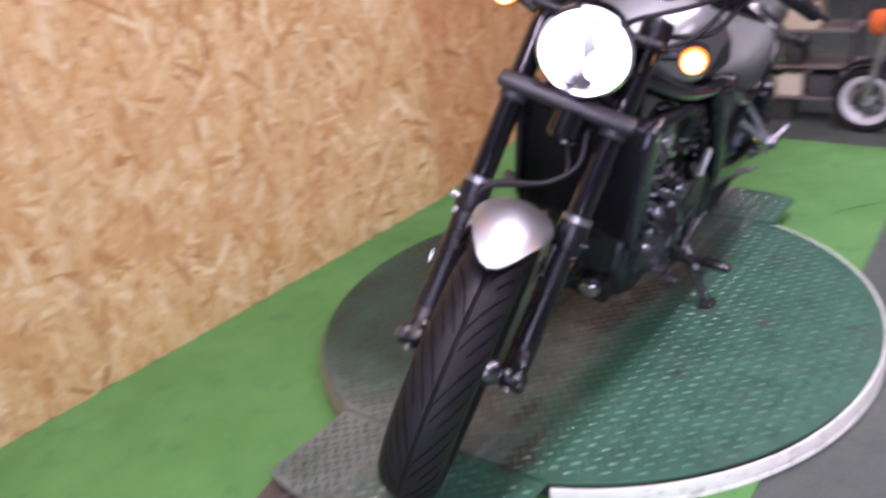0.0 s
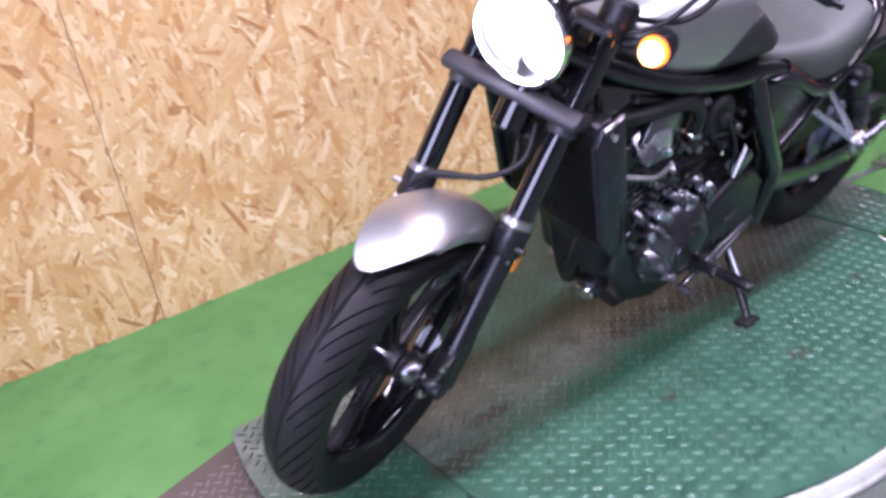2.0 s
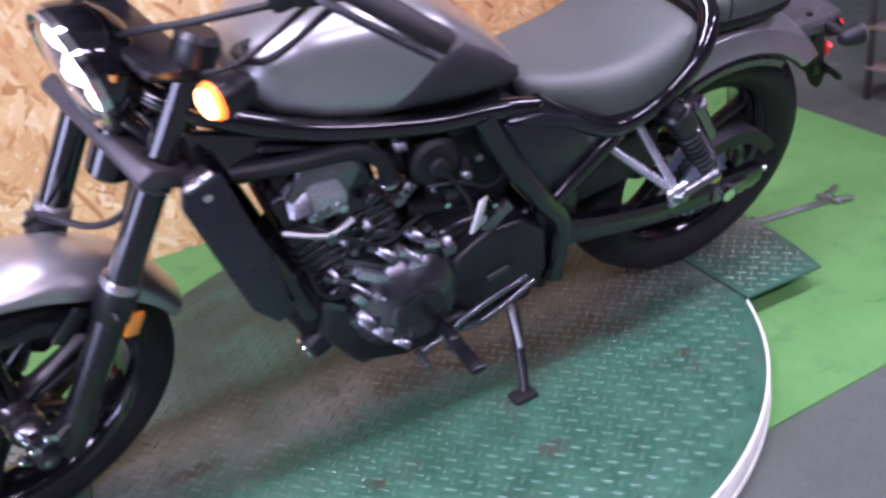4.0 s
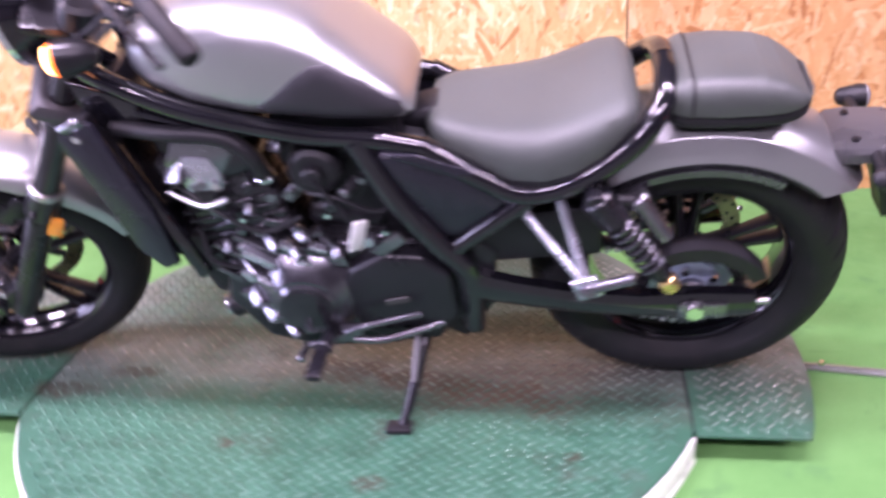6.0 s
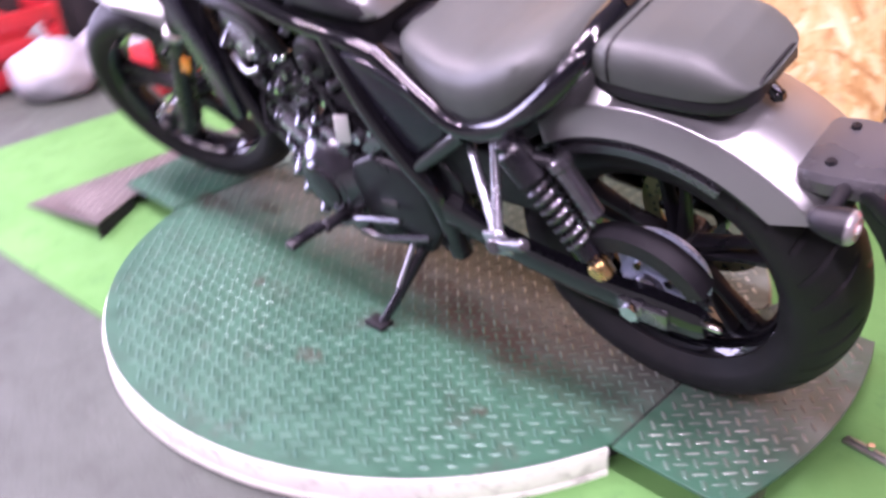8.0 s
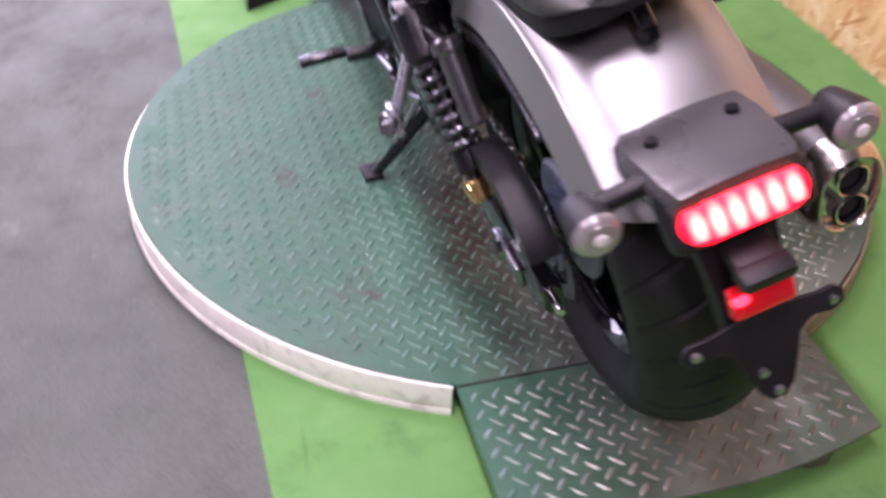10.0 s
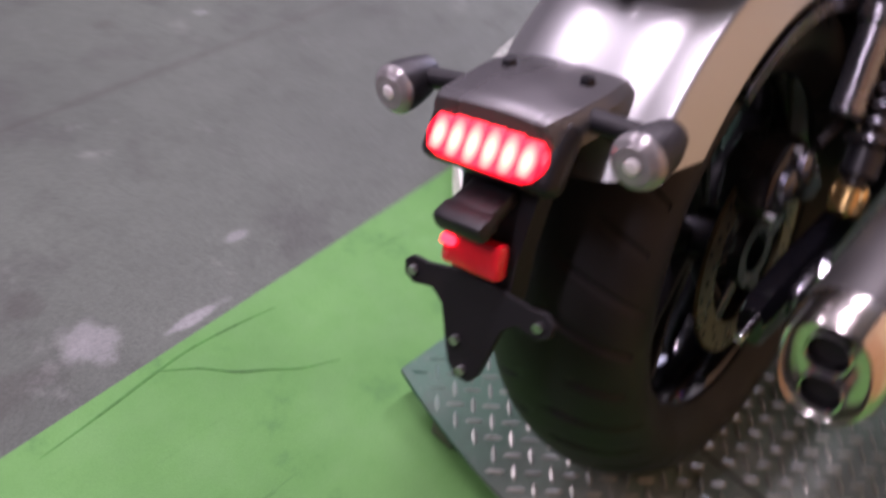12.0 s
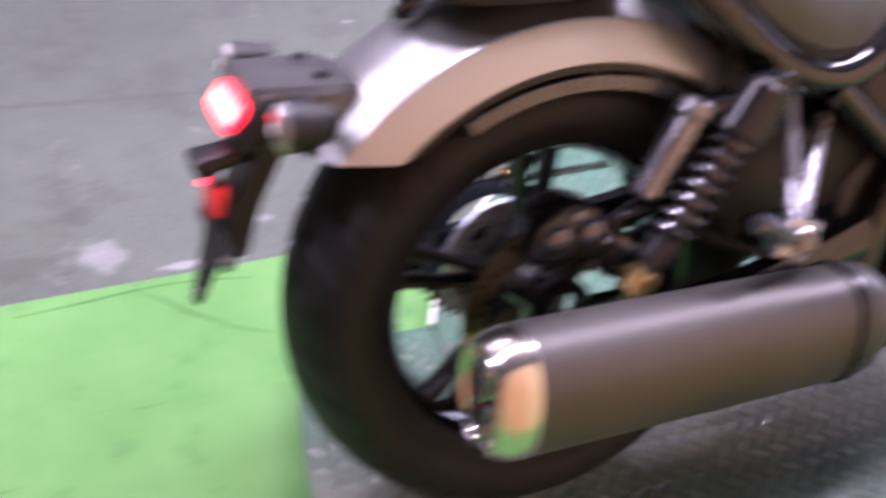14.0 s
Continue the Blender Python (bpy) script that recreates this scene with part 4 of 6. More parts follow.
for s in (1, -1):
    c = Vector((0.373, 0.205 * s, 0.953))
    stem = part("front_indicator", turned(join(tube_list([(c.x - 0.045, c.y, c.z - 0.004), (c.x - 0.038, c.y, c.z - 0.003), (c.x - 0.02, c.y, c.z), (c.x + 0.01, c.y, c.z), (c.x + 0.02, c.y, c.z)], [0.010, 0.02, 0.028, 0.0315, 0.032], 24),
                                               rod((c.x - 0.01, 0.13 * s, c.z - 0.03), (c.x - 0.01, c.y, c.z), 0.011))), SATIN, bike, "black bullet indicator with lit amber lens")
    part("amber_lens", turned(tube_list([(c.x + x, c.y, c.z) for x in (0.02, 0.026, 0.032, 0.036)], [0.0285, 0.0275, 0.021, 0.01], 24)), AMBERGLOW, stem, "lit amber lens")
    part("bulb", turned(tube_list([(c.x + x, c.y, c.z) for x in (0.03, 0.0355, 0.0385, 0.04)], [0.023, 0.022, 0.016, 0.006], 20)), AMBERHOT, stem, "glowing bulb")
part("handlebar", turned(tube([(0.157, 0.40, 1.055), (0.215, 0.29, 1.098), (0.29, 0.2, 1.125), (0.36, 0.1, 1.06), (0.375, 0.0, 1.04), (0.36, -0.1, 1.06), (0.29, -0.2, 1.125), (0.215, -0.29, 1.098), (0.157, -0.4, 1.055)], 0.0125, 12, 6)), SATIN, bike)
for s in (1, -1):
    g = part("grip", turned(tube_list([(0.222, 0.28 * s, 1.102), (0.219, 0.285 * s, 1.1), (0.154, 0.405 * s, 1.053), (0.15, 0.412 * s, 1.05)], [0.014, 0.0185, 0.018, 0.014], 16)), RUBBER, bike)
    part("lever", turned(tube([(0.26, 0.235 * s, 1.12), (0.268, 0.29 * s, 1.108), (0.232, 0.36 * s, 1.083), (0.19, 0.43 * s, 1.06)], [0.009, 0.007, 0.006, 0.007], 8, 4)), SATIN, g)
    part("switch_box", turned(join(box(0.07, 0.055, 0.062, 0.012, 3, m=at(0.243, 0.25 * s, 1.108, 0, 8, -30 * s)), box(0.05, 0.04, 0.034, 0.008, 2, m=at(0.275, 0.225 * s, 1.085, 0, 20, -30 * s)), rod((0.25, 0.26 * s, 1.13), (0.262, 0.252 * s, 1.15), 0.012))), PLASTIC, g)
part("meter", turned(join(tube_list([(0.40, 0, 1.06), (0.402, 0, 1.065), (0.43, 0, 1.105), (0.432, 0, 1.11)], [0.045, 0.058, 0.06, 0.052], 28))), PLASTIC, bike, "round black instrument pod")
for pts, r in (([(0.62, -0.105, 0.60), (0.60, -0.07, 0.64), (0.555, 0.02, 0.655), (0.51, 0.07, 0.70), (0.47, 0.06, 0.76)], 0.0065), ([(0.61, -0.1, 0.625), (0.58, -0.02, 0.645), (0.52, 0.05, 0.67), (0.47, 0.03, 0.72)], 0.004),
               ([(0.24, 0.25, 1.08), (0.38, 0.16, 1.05), (0.44, 0.05, 0.99), (0.40, 0.05, 0.92)], 0.0055), ([(0.235, 0.24, 1.07), (0.34, 0.19, 0.98), (0.38, 0.1, 0.93), (0.33, 0.05, 0.9)], 0.005),
               ([(0.24, -0.25, 1.08), (0.4, -0.12, 1.06), (0.46, 0.02, 1.0), (0.42, 0.08, 0.93)], 0.005), ([(0.225, 0.26, 1.06), (0.31, 0.22, 0.99), (0.31, 0.13, 0.95), (0.24, 0.1, 0.93)], 0.006)):
    part("cable", turned(tube(pts, r, 8, 6)), PLASTIC, bike, "black control cable")

# frame tubes
for s in (1, -1):
    y = 0.13 * s
    rail = part("frame_rail", tube([(0.43, 0.04 * s, 0.905), (0.36, 0.1 * s, 0.865), (0.2, y, 0.795), (0.0, y, 0.735), (-0.14, y, 0.715), (-0.24, y, 0.69)], 0.019, 14, 6), GLOSS, bike, "gloss black tubular frame rail")
    part("seat_rail", tube([(-0.22, y, 0.70), (-0.31, 0.138 * s, 0.64), (-0.40, 0.145 * s, 0.597), (-0.5, 0.145 * s, 0.622), (-0.59, 0.137 * s, 0.69), (-0.637, 0.1 * s, 0.742), (-0.647, 0.05 * s, 0.768), (-0.648, 0.0, 0.774)], 0.021, 16, 6), GLOSS, rail)
    part("down_tube", tube([(-0.11, y, 0.715), (-0.165, 0.145 * s, 0.60), (-0.235, 0.15 * s, 0.49), (-0.29, 0.145 * s, 0.40), (-0.29, 0.13 * s, 0.24)], 0.024, 18, 5), GLOSS, rail)
    part("front_down_tube", tube([(0.45, 0.03 * s, 0.86), (0.38, 0.09 * s, 0.74), (0.30, 0.125 * s, 0.56), (0.25, 0.13 * s, 0.40)], 0.017, 14, 5), GLOSS, rail)
    part("cross_brace", tube([(-0.265, 0.148 * s, 0.47), (-0.34, 0.148 * s, 0.53), (-0.41, 0.146 * s, 0.585)], 0.018, 14, 4), GLOSS, rail)
    part("pivot_plate", slab([(-0.245, 0.47), (-0.29, 0.50), (-0.345, 0.44), (-0.335, 0.30), (-0.27, 0.20), (-0.225, 0.23), (-0.235, 0.35)], s * 0.118 - 0.012, s * 0.118 + 0.012, 0.006), SATIN, rail)
    head = part("head_panel", slab([(0.385, 0.845), (0.33, 0.825), (0.24, 0.787), (0.15, 0.752), (0.075, 0.722), (0.12, 0.708), (0.22, 0.708), (0.32, 0.72), (0.375, 0.765)], s * 0.107 - 0.008, s * 0.107 + 0.008, 0.006, 3), GLOSS, rail, "gloss black panel behind the steering head")
    part("panel_blade", slab([(0.285, 0.778), (0.275, 0.79), (0.15, 0.742), (0.14, 0.732)], s * 0.115 - 0.003, s * 0.115 + 0.012, 0.004, 2), SATIN, head)



def ring(x, hw, z0, z1, n=28, power=0.7, round_low=0.8):
    """A rounded section across the machine."""
    zc, h = (z0 + z1) / 2, (z1 - z0) / 2
    out = []
    for k in range(n):
        th = TAU * k / n
        c, s = math.cos(th), math.sin(th)
        e = power if s > 0 else round_low
        out.append(Vector((x, hw * math.copysign(abs(c) ** power, c), zc + h * math.copysign(abs(s) ** e, s))))
    return out


def along(keys, xs):
    """Interpolated rows of numbers at each x; keys run from front to back."""
    k = np.array(keys)[::-1]
    return [(x, *[float(np.interp(x, k[:, 0], k[:, j])) for j in range(1, k.shape[1])]) for x in xs]


TANK = [(0.285, 0.05, 0.86, 0.885), (0.275, 0.085, 0.83, 0.91), (0.24, 0.112, 0.80, 0.935), (0.17, 0.13, 0.77, 0.955), (0.08, 0.138, 0.75, 0.96), (0.0, 0.138, 0.742, 0.945), (-0.056, 0.137, 0.738, 0.918),
        (-0.11, 0.133, 0.735, 0.874), (-0.15, 0.127, 0.734, 0.838), (-0.18, 0.119, 0.734, 0.81), (-0.202, 0.108, 0.735, 0.785), (-0.212, 0.09, 0.74, 0.765)]
xs = list(np.linspace(0.285, -0.211, 34))
tank = part("fuel_tank", skin([ring(*v, 44, 0.6, 0.55) for v in along(TANK, xs)]), SILVER, bike, "silver metallic fuel tank")
for s in (1, -1):
    outline = [(0.055, 0.79), (0.02, 0.812), (-0.02, 0.845), (-0.055, 0.868), (-0.082, 0.866), (-0.14, 0.826), (-0.197, 0.777), (-0.201, 0.756), (-0.18, 0.747), (-0.07, 0.752), (0.02, 0.77)]
    bm = bmesh.new()
    def skin_y(x, z, grow):
        (x, hw, z0, z1), = along(TANK, [x])
        zc, h = (z0 + z1) / 2, (z1 - z0) / 2
        q = min(1.0, abs((z - zc) / h))
        e = 0.6 if z > zc else 0.55
        return s * (hw * max(0.0, 1 - q ** (2 / e)) ** (0.6 / 2) + grow)
    cen = (sum(p[0] for p in outline) / len(outline), sum(p[1] for p in outline) / len(outline))
    loops = []
    for t, grow in ((1.0, -0.006), (0.985, 0.0015), (0.93, 0.004), (0.6, 0.0045), (0.3, 0.0045)):
        loops.append([Vector((cen[0] + (x - cen[0]) * t, skin_y(cen[0] + (x - cen[0]) * t, cen[1] + (z - cen[1]) * t, grow), cen[1] + (z - cen[1]) * t)) for x, z in outline])
    bm.free()
    part("knee_pad", skin(loops), PAD, tank, "dark grey tank knee pad")
part("filler_cap", tube_list([(0.09, 0, 0.945), (0.09, 0, 0.95), (0.088, 0, 0.962), (0.088, 0, 0.963)], [0.04, 0.042, 0.04, 0.034], 28), CHROME, tank)

SEAT = [(-0.226, 0.055, 0.68, 0.70), (-0.235, 0.08, 0.665, 0.714), (-0.265, 0.108, 0.648, 0.72), (-0.32, 0.128, 0.64, 0.716), (-0.38, 0.146, 0.628, 0.714), (-0.44, 0.155, 0.63, 0.72), (-0.49, 0.157, 0.648, 0.737), (-0.54, 0.152, 0.68, 0.758),
        (-0.575, 0.138, 0.708, 0.766), (-0.595, 0.115, 0.722, 0.754), (-0.604, 0.09, 0.73, 0.741)]
rows = along(SEAT, list(np.linspace(-0.226, -0.604, 32)))


def seat_ring(x, hw, z0, z1):
    pts = []
    for u, v in ((1.0, 0.0), (1.02, 0.25), (1.0, 0.55), (0.95, 0.78), (0.84, 0.91), (0.66, 0.97), (0.4, 0.985), (0.15, 0.98)):
        pts.append((u, v))
    full = [(u, v) for u, v in pts] + [(-u, v) for u, v in pts[::-1]] + [(-0.8, -0.02), (-0.4, 0.1), (0.4, 0.1), (0.8, -0.02)]
    return [Vector((x, hw * u, z0 + (z1 - z0) * v)) for u, v in full]


seat = part("rider_seat", skin([seat_ring(*r) for r in rows]), VINYL, bike, "scooped grey-black vinyl rider seat")
part("seat_base", skin([[Vector((p.x, p.y * 0.985, p.z - 0.012)) for p in seat_ring(x, hw, z0 - 0.004, z0 + 0.03)] for x, hw, z0, z1 in rows[2:-2]]), PLASTIC, seat)
PILL = [(-0.645, 0.07, 0.712, 0.745), (-0.655, 0.092, 0.704, 0.77), (-0.68, 0.102, 0.70, 0.782), (-0.74, 0.105, 0.698, 0.785), (-0.81, 0.102, 0.698, 0.78), (-0.845, 0.098, 0.699, 0.768), (-0.868, 0.092, 0.702, 0.753), (-0.885, 0.08, 0.706, 0.74), (-0.895, 0.064, 0.71, 0.731), (-0.902, 0.04, 0.714, 0.724)]
rows = along(PILL, list(np.linspace(-0.645, -0.902, 46)))
pillion = part("pillion_seat", skin([seat_ring(x, hw, z0 + 0.02, z1) for x, hw, z0, z1 in rows]), VINYL, bike, "small grey-black vinyl pillion seat")
part("pillion_base", skin([[Vector((p.x, p.y * 0.96, p.z)) for p in seat_ring(x, hw, z0 - 0.004, z0 + 0.026)] for x, hw, z0, z1 in rows[1:-1]]), PLASTIC, pillion)
part("seam_line", tube([(-0.69, 0.1045, 0.725), (-0.69, 0.103, 0.75), (-0.69, 0.086, 0.777), (-0.69, 0.0, 0.7825), (-0.69, -0.086, 0.777), (-0.69, -0.103, 0.75), (-0.69, -0.1045, 0.725)], 0.0022, 6, 6), PLASTIC, pillion)
part("seat_lock", join(rod((-0.86, -0.005, 0.705), (-0.893, -0.005, 0.678), 0.01), bolt((-0.893, -0.005, 0.676), "z", 0.012, 0.01)), GLOSS, pillion)


def rear_section(t):
    low = 0.312
    out = [(low, 0.118), (low + 0.001, 0.1188), (low + 0.003, 0.1183), (0.352, 0.1), (0.354, 0.0991), (0.3555, 0.098), (0.3566, 0.0965), (0.3575, 0.094), (0.3585, 0.09), (0.366, 0.077), (0.373, 0.06), (0.377, 0.03), (0.378, 0.0)]
    out = out + [(r, -y) for r, y in out[-2::-1]]
    return out + [(r - 0.005, y * 0.955) for r, y in out[::-1]]


def level_guard(centre, a0, a1, section, steps):
    """A mudguard whose rear end is cut level instead of along a radius."""
    base, rings = 0.378 * math.sin(radians(a1)), []
    for k in range(steps + 1):
        t = k / steps
        row = []
        for r, y in section(t):
            a = radians(a0 + (180 - math.degrees(math.asin(base / r)) - a0) * t)
            row.append(centre + Vector((r * math.cos(a), y, r * math.sin(a))))
        rings.append(row)
    return skin(rings)


rear_guard = part("rear_mudguard", level_guard(REAR, 58, 142.5, rear_section, 40), SILVER, bike, "silver metallic rear mudguard with flat sides")
part("guard_nose", guard(REAR, 44, 58.2, lambda t: [(0.326, 0.1), (0.36, 0.1), (0.37, 0.07), (0.371, -0.07), (0.36, -0.1), (0.326, -0.1), (0.324, -0.095), (0.324, 0.095)], 6), PLASTIC, rear_guard)
for s in (1, -1):
    part("guard_stay", guard(REAR, 52, 130, lambda t: [(0.311, s * 0.115), (0.311, s * 0.102), (0.303, s * 0.102), (0.303, s * 0.115)], 24), SATIN, rear_guard)
    part("guard_rail", guard(REAR, 60, 118, lambda t: [(0.299, s * 0.121), (0.299, s * 0.107), (0.282, s * 0.105), (0.28, s * 0.112), (0.284, s * 0.12)], 24), DARKALLOY, rear_guard)
    for a in (62, 88, 116):
        part("rail_link", box(0.034, 0.008, 0.012, 0.002, m=Matrix.Translation(REAR) @ at(0, 0, 0, 0, -a, 0) @ at(0.303, s * 0.112, 0)), SATIN, rear_guard)

# tail
tail = part("tail_bracket", skin([[Vector((x, y * w, z0 + dz)) for y, dz in ((1, -0.02), (1, 0.0), (0.9, 0.009), (0.3, 0.012), (-0.3, 0.012), (-0.9, 0.009), (-1, 0.0), (-1, -0.02))] for x, w, z0 in ((-0.94, 0.058, 0.60), (-0.955, 0.07, 0.608), (-0.99, 0.074, 0.61), (-1.04, 0.07, 0.611), (-1.058, 0.067, 0.612), (-1.066, 0.063, 0.609))]), TAILPLASTIC, bike, "black plastic tail light bracket")
for s in (1, -1):
    part("bracket_bolt", bolt((-0.985, s * 0.042, 0.623), "z", 0.008, 0.006), SATIN, tail)
face = at(-1.067, 0, 0.584, 0, 38, 0)
light = part("tail_light", box(0.03, 0.146, 0.066, 0.012, 3, m=at(-1.056, 0, 0.586, 0, 38, 0)), PLASTIC, bike, "lit red tail light")
oval_ = [(0.04 * s + 0.024 * math.cos(radians(a)), 0.021 * math.sin(radians(a))) for s, a0 in ((1, -90), (-1, 90)) for a in range(a0, a0 + 181, 15)]
lens = slab(oval_, -0.004, 0.004, 0.002, 2)
lens.transform(face @ at(-0.007, 0, 0) @ at(0, 0, 0, 0, 0, 90))
part("red_lens", lens, REDGLOW, light, "glowing red lens")
for k in range(6):
    y = -0.0475 + 0.019 * k
    h = (0.85, 0.97, 1, 1, 0.97, 0.85)[k]
    part("lamp_cell", box(0.006, 0.0188, 0.038 * h, 0.0028, 3, m=face @ at(-0.0108, y, 0)), REDCELL, light, "bright lamp cell")
hanger = part("plate_hanger", skin([[Vector((x + dx, y * w, z)) for dx, y in ((-0.012, 1), (-0.012, -1), (0.016, -1), (0.016, 1))] for x, w, z in ((-1.03, 0.045, 0.60), (-1.045, 0.042, 0.545), (-1.072, 0.036, 0.49), (-1.085, 0.034, 0.45), (-1.09, 0.03, 0.43))]), PLASTIC, bike, "black plate hanger")
part("plate_lamp", join(box(0.054, 0.05, 0.018, 0.006, m=at(-1.088, 0, 0.536, 0, -12, 0)), box(0.026, 0.056, 0.02, 0.006, m=at(-1.106, 0, 0.532, 0, -12, 0))), PLASTIC, hanger)
part("red_reflector", box(0.016, 0.066, 0.034, 0.005, m=at(-1.098, 0, 0.494, 0, 15, 0)), REDLENS, hanger, "red plastic reflector")
# no lamp: a glowing block imitates the tail lamp's reflection here
part("reflector_glint", box(0.012, 0.016, 0.01, 0.004, 3, m=at(-1.103, 0.024, 0.503, 0, 15, 0)), REDGLINT, hanger, "glowing spot for the tail lamp's glint on the reflector")
CARRIER = [(0.028, 0.468), (0.06, 0.463), (0.078, 0.464), (0.088, 0.456), (0.086, 0.443), (0.074, 0.437), (0.05, 0.441), (0.036, 0.43), (0.028, 0.405), (0.019, 0.378), (0.009, 0.366)]
plate = slab(CARRIER + [(-y, z) for y, z in CARRIER[::-1]], -0.003, 0.003, 0.0012, 1)
plate.transform(Matrix.Translation((-1.112, 0, 0)) @ at(0, 0, 0.42) @ at(0, 0, 0, 0, 20, 0) @ at(0, 0, -0.42) @ at(0, 0, 0, 0, 0, 90))
carrier = part("plate_carrier", plate, RUBBER, hanger, "bare black plate carrier")
for y, z in ((0.0, 0.38), (0.012, 0.405), (0.074, 0.45), (-0.074, 0.45)):
    part("carrier_bolt", bolt((-1.1165 - 0.364 * (0.42 - z), y, z), "x", 0.0055, 0.006), STEEL, carrier)
for s in (1, -1):
    c = Vector((-1.035, s * 0.13, 0.6))
    ind = part("rear_indicator", join(tube_list([(c.x + 0.04, c.y, c.z + 0.002), (c.x + 0.034, c.y, c.z + 0.002), (c.x + 0.018, c.y, c.z), (c.x + 0.0, c.y, c.z), (c.x - 0.012, c.y, c.z)], [0.009, 0.016, 0.021, 0.0242, 0.0245], 24),
                                      rod((c.x + 0.02, 0.06 * s, c.z + 0.006), (c.x + 0.02, c.y, c.z + 0.002), 0.0105)), PLASTIC, bike, "black bullet indicator with clear lens")
    glass_ = part("clear_lens", tube_list([(c.x + x, c.y, c.z) for x in (-0.0122, -0.0135, -0.0165, -0.0195, -0.0205, -0.0215)], [0.0246, 0.0246, 0.0232, 0.0195, 0.016, 0.011], 28), CLEARGREY, ind, "clear lens over a bright reflector")
    part("lens_ring", tube_list([(c.x + x, c.y, c.z) for x in (-0.0192, -0.0212, -0.0213)], [0.0185, 0.0165, 0.0135], 28), CLEARGREY, glass_)
    part("bulb", tube_list([(c.x + x, c.y, c.z) for x in (-0.021, -0.0228, -0.0235)], [0.0075, 0.006, 0.0025], 14), PLAINWHITE, glass_)

for ob in bike.children:
    if ob.name.startswith(("tail_bracket", "tail_light", "plate_hanger", "rear_indicator")):
        ob.location = (-0.006, 0.007, 0.004)

# swingarm, shocks, chain
for s in (1, -1):
    y = s * 0.142
    arm = part("swingarm", skin([[Vector((x, y + dy * w, z + dz * h)) for dy, dz in ((1, 0.5), (0.6, 1), (-0.6, 1), (-1, 0.5), (-1, -0.5), (-0.6, -1), (0.6, -1), (1, -0.5))] for x, z, w, h in ((-0.29, 0.375, 0.02, 0.035), (-0.38, 0.35, 0.02, 0.03), (-0.5, 0.325, 0.02, 0.028), (-0.62, 0.312, 0.02, 0.028), (-0.74, 0.312, 0.02, 0.034), (-0.83, 0.312, 0.018, 0.03), (-0.845, 0.312, 0.014, 0.022))]), GLOSS, bike, "black steel swingarm")
    part("axle_block", box(0.095, 0.012, 0.04, 0.005, m=at(-0.74, y + s * 0.022, 0.312)), ALLOY, arm)
    part("axle_nut", bolt((-0.724, y + s * 0.033, 0.318), "y", 0.018, 0.016), CHROME, arm)
    part("adjuster_bolt", rod((-0.82, y, 0.312), (-0.87, y, 0.312), 0.006), CHROME, arm)
    a, b = Vector((-0.525, s * 0.165, 0.605)), Vector((-0.668, s * 0.165, 0.392))
    d = (b - a).normalized()
    shock = part("shock_absorber", join(rod(a, a + d * 0.075, 0.03, 20), rod(a + d * 0.05, b, 0.013, 14), rod(b - d * 0.06, b - d * 0.02, 0.021, 16), rod(a + Vector((0, -0.03 * s, 0)), a + Vector((0, 0.024 * s, 0)), 0.016)), SATIN, bike, "twin-tube rear shock absorber with coil spring")
    n = d.orthogonal().normalized()
    q = d.cross(n)
    coil = [a + d * (0.06 + 0.14 * t / 90) + 0.024 * (math.cos(TAU * t / 12) * n + math.sin(TAU * t / 12) * q) for t in range(91)]
    part("coil_spring", tube(coil, 0.0048, 7), DARKALLOY, shock)
    part("gold_mount", join(rod(b - d * 0.012, b + d * 0.022, 0.0195, 16), rod(b + Vector((0, -0.02, 0)), b + Vector((0, 0.02, 0)), 0.014)), BRASS, shock, "gold lower shock mount")
    ra, rb = Vector((-0.604, s * 0.142, 0.575)), Vector((-0.66, s * 0.142, 0.482))
    part("reservoir", join(rod(ra, rb, 0.0185, 18), rod(ra.lerp(rb, -0.12), ra.lerp(rb, 0.1), 0.0235, 18)), ALLOY, shock, "grey piggyback reservoir")
    part("reservoir_bridge", tube([a + d * 0.015, ra.lerp(rb, 0.02)], 0.0125, 10), SATIN, shock)
    foot = Vector((-0.514, s * 0.232, 0.443))
    br = part("peg_bracket", join(rod((-0.398, s * 0.128, 0.543), foot, 0.0095), rod((-0.466, s * 0.135, 0.574), foot, 0.0095), box(0.05, 0.014, 0.05, 0.006, m=at(foot.x, foot.y, foot.z, 0, 20, 0))), PALEALLOY, bike, "pale grey pillion footrest bracket")
    part("pillion_peg", join(rod(foot + Vector((0, 0.004 * s, 0)), foot + Vector((-0.08, 0.02 * s, 0.042)), 0.0115), rod(foot + Vector((0.01, -0.008 * s, -0.004)), foot + Vector((-0.006, 0.018 * s, 0.006)), 0.015)), ALLOY, br)
part("chain_guard", guard(REAR, 55, 150, lambda t: [(0.148, 0.162), (0.148, 0.12), (0.143, 0.12), (0.143, 0.158), (0.118, 0.158), (0.118, 0.162)], 20), PLASTIC, bike, "black plastic chain guard")
sprocket = lathe([(0.105, 0.101), (0.105, 0.107), (0.082, 0.107), (0.082, 0.101)], 42)
sprocket.transform(Matrix.Translation(REAR))
spr = part("sprocket", sprocket, DARKALLOY, bike, "steel rear sprocket on a pale carrier")
teeth = join(*[box(0.01, 0.005, 0.007, 0.0015, 1, m=at(0, 0, 0, 0, 360 * k / 42, 0) @ at(0.108, 0.104, 0)) for k in range(42)])
teeth.transform(Matrix.Translation(REAR))
part("teeth", teeth, SATIN, spr)
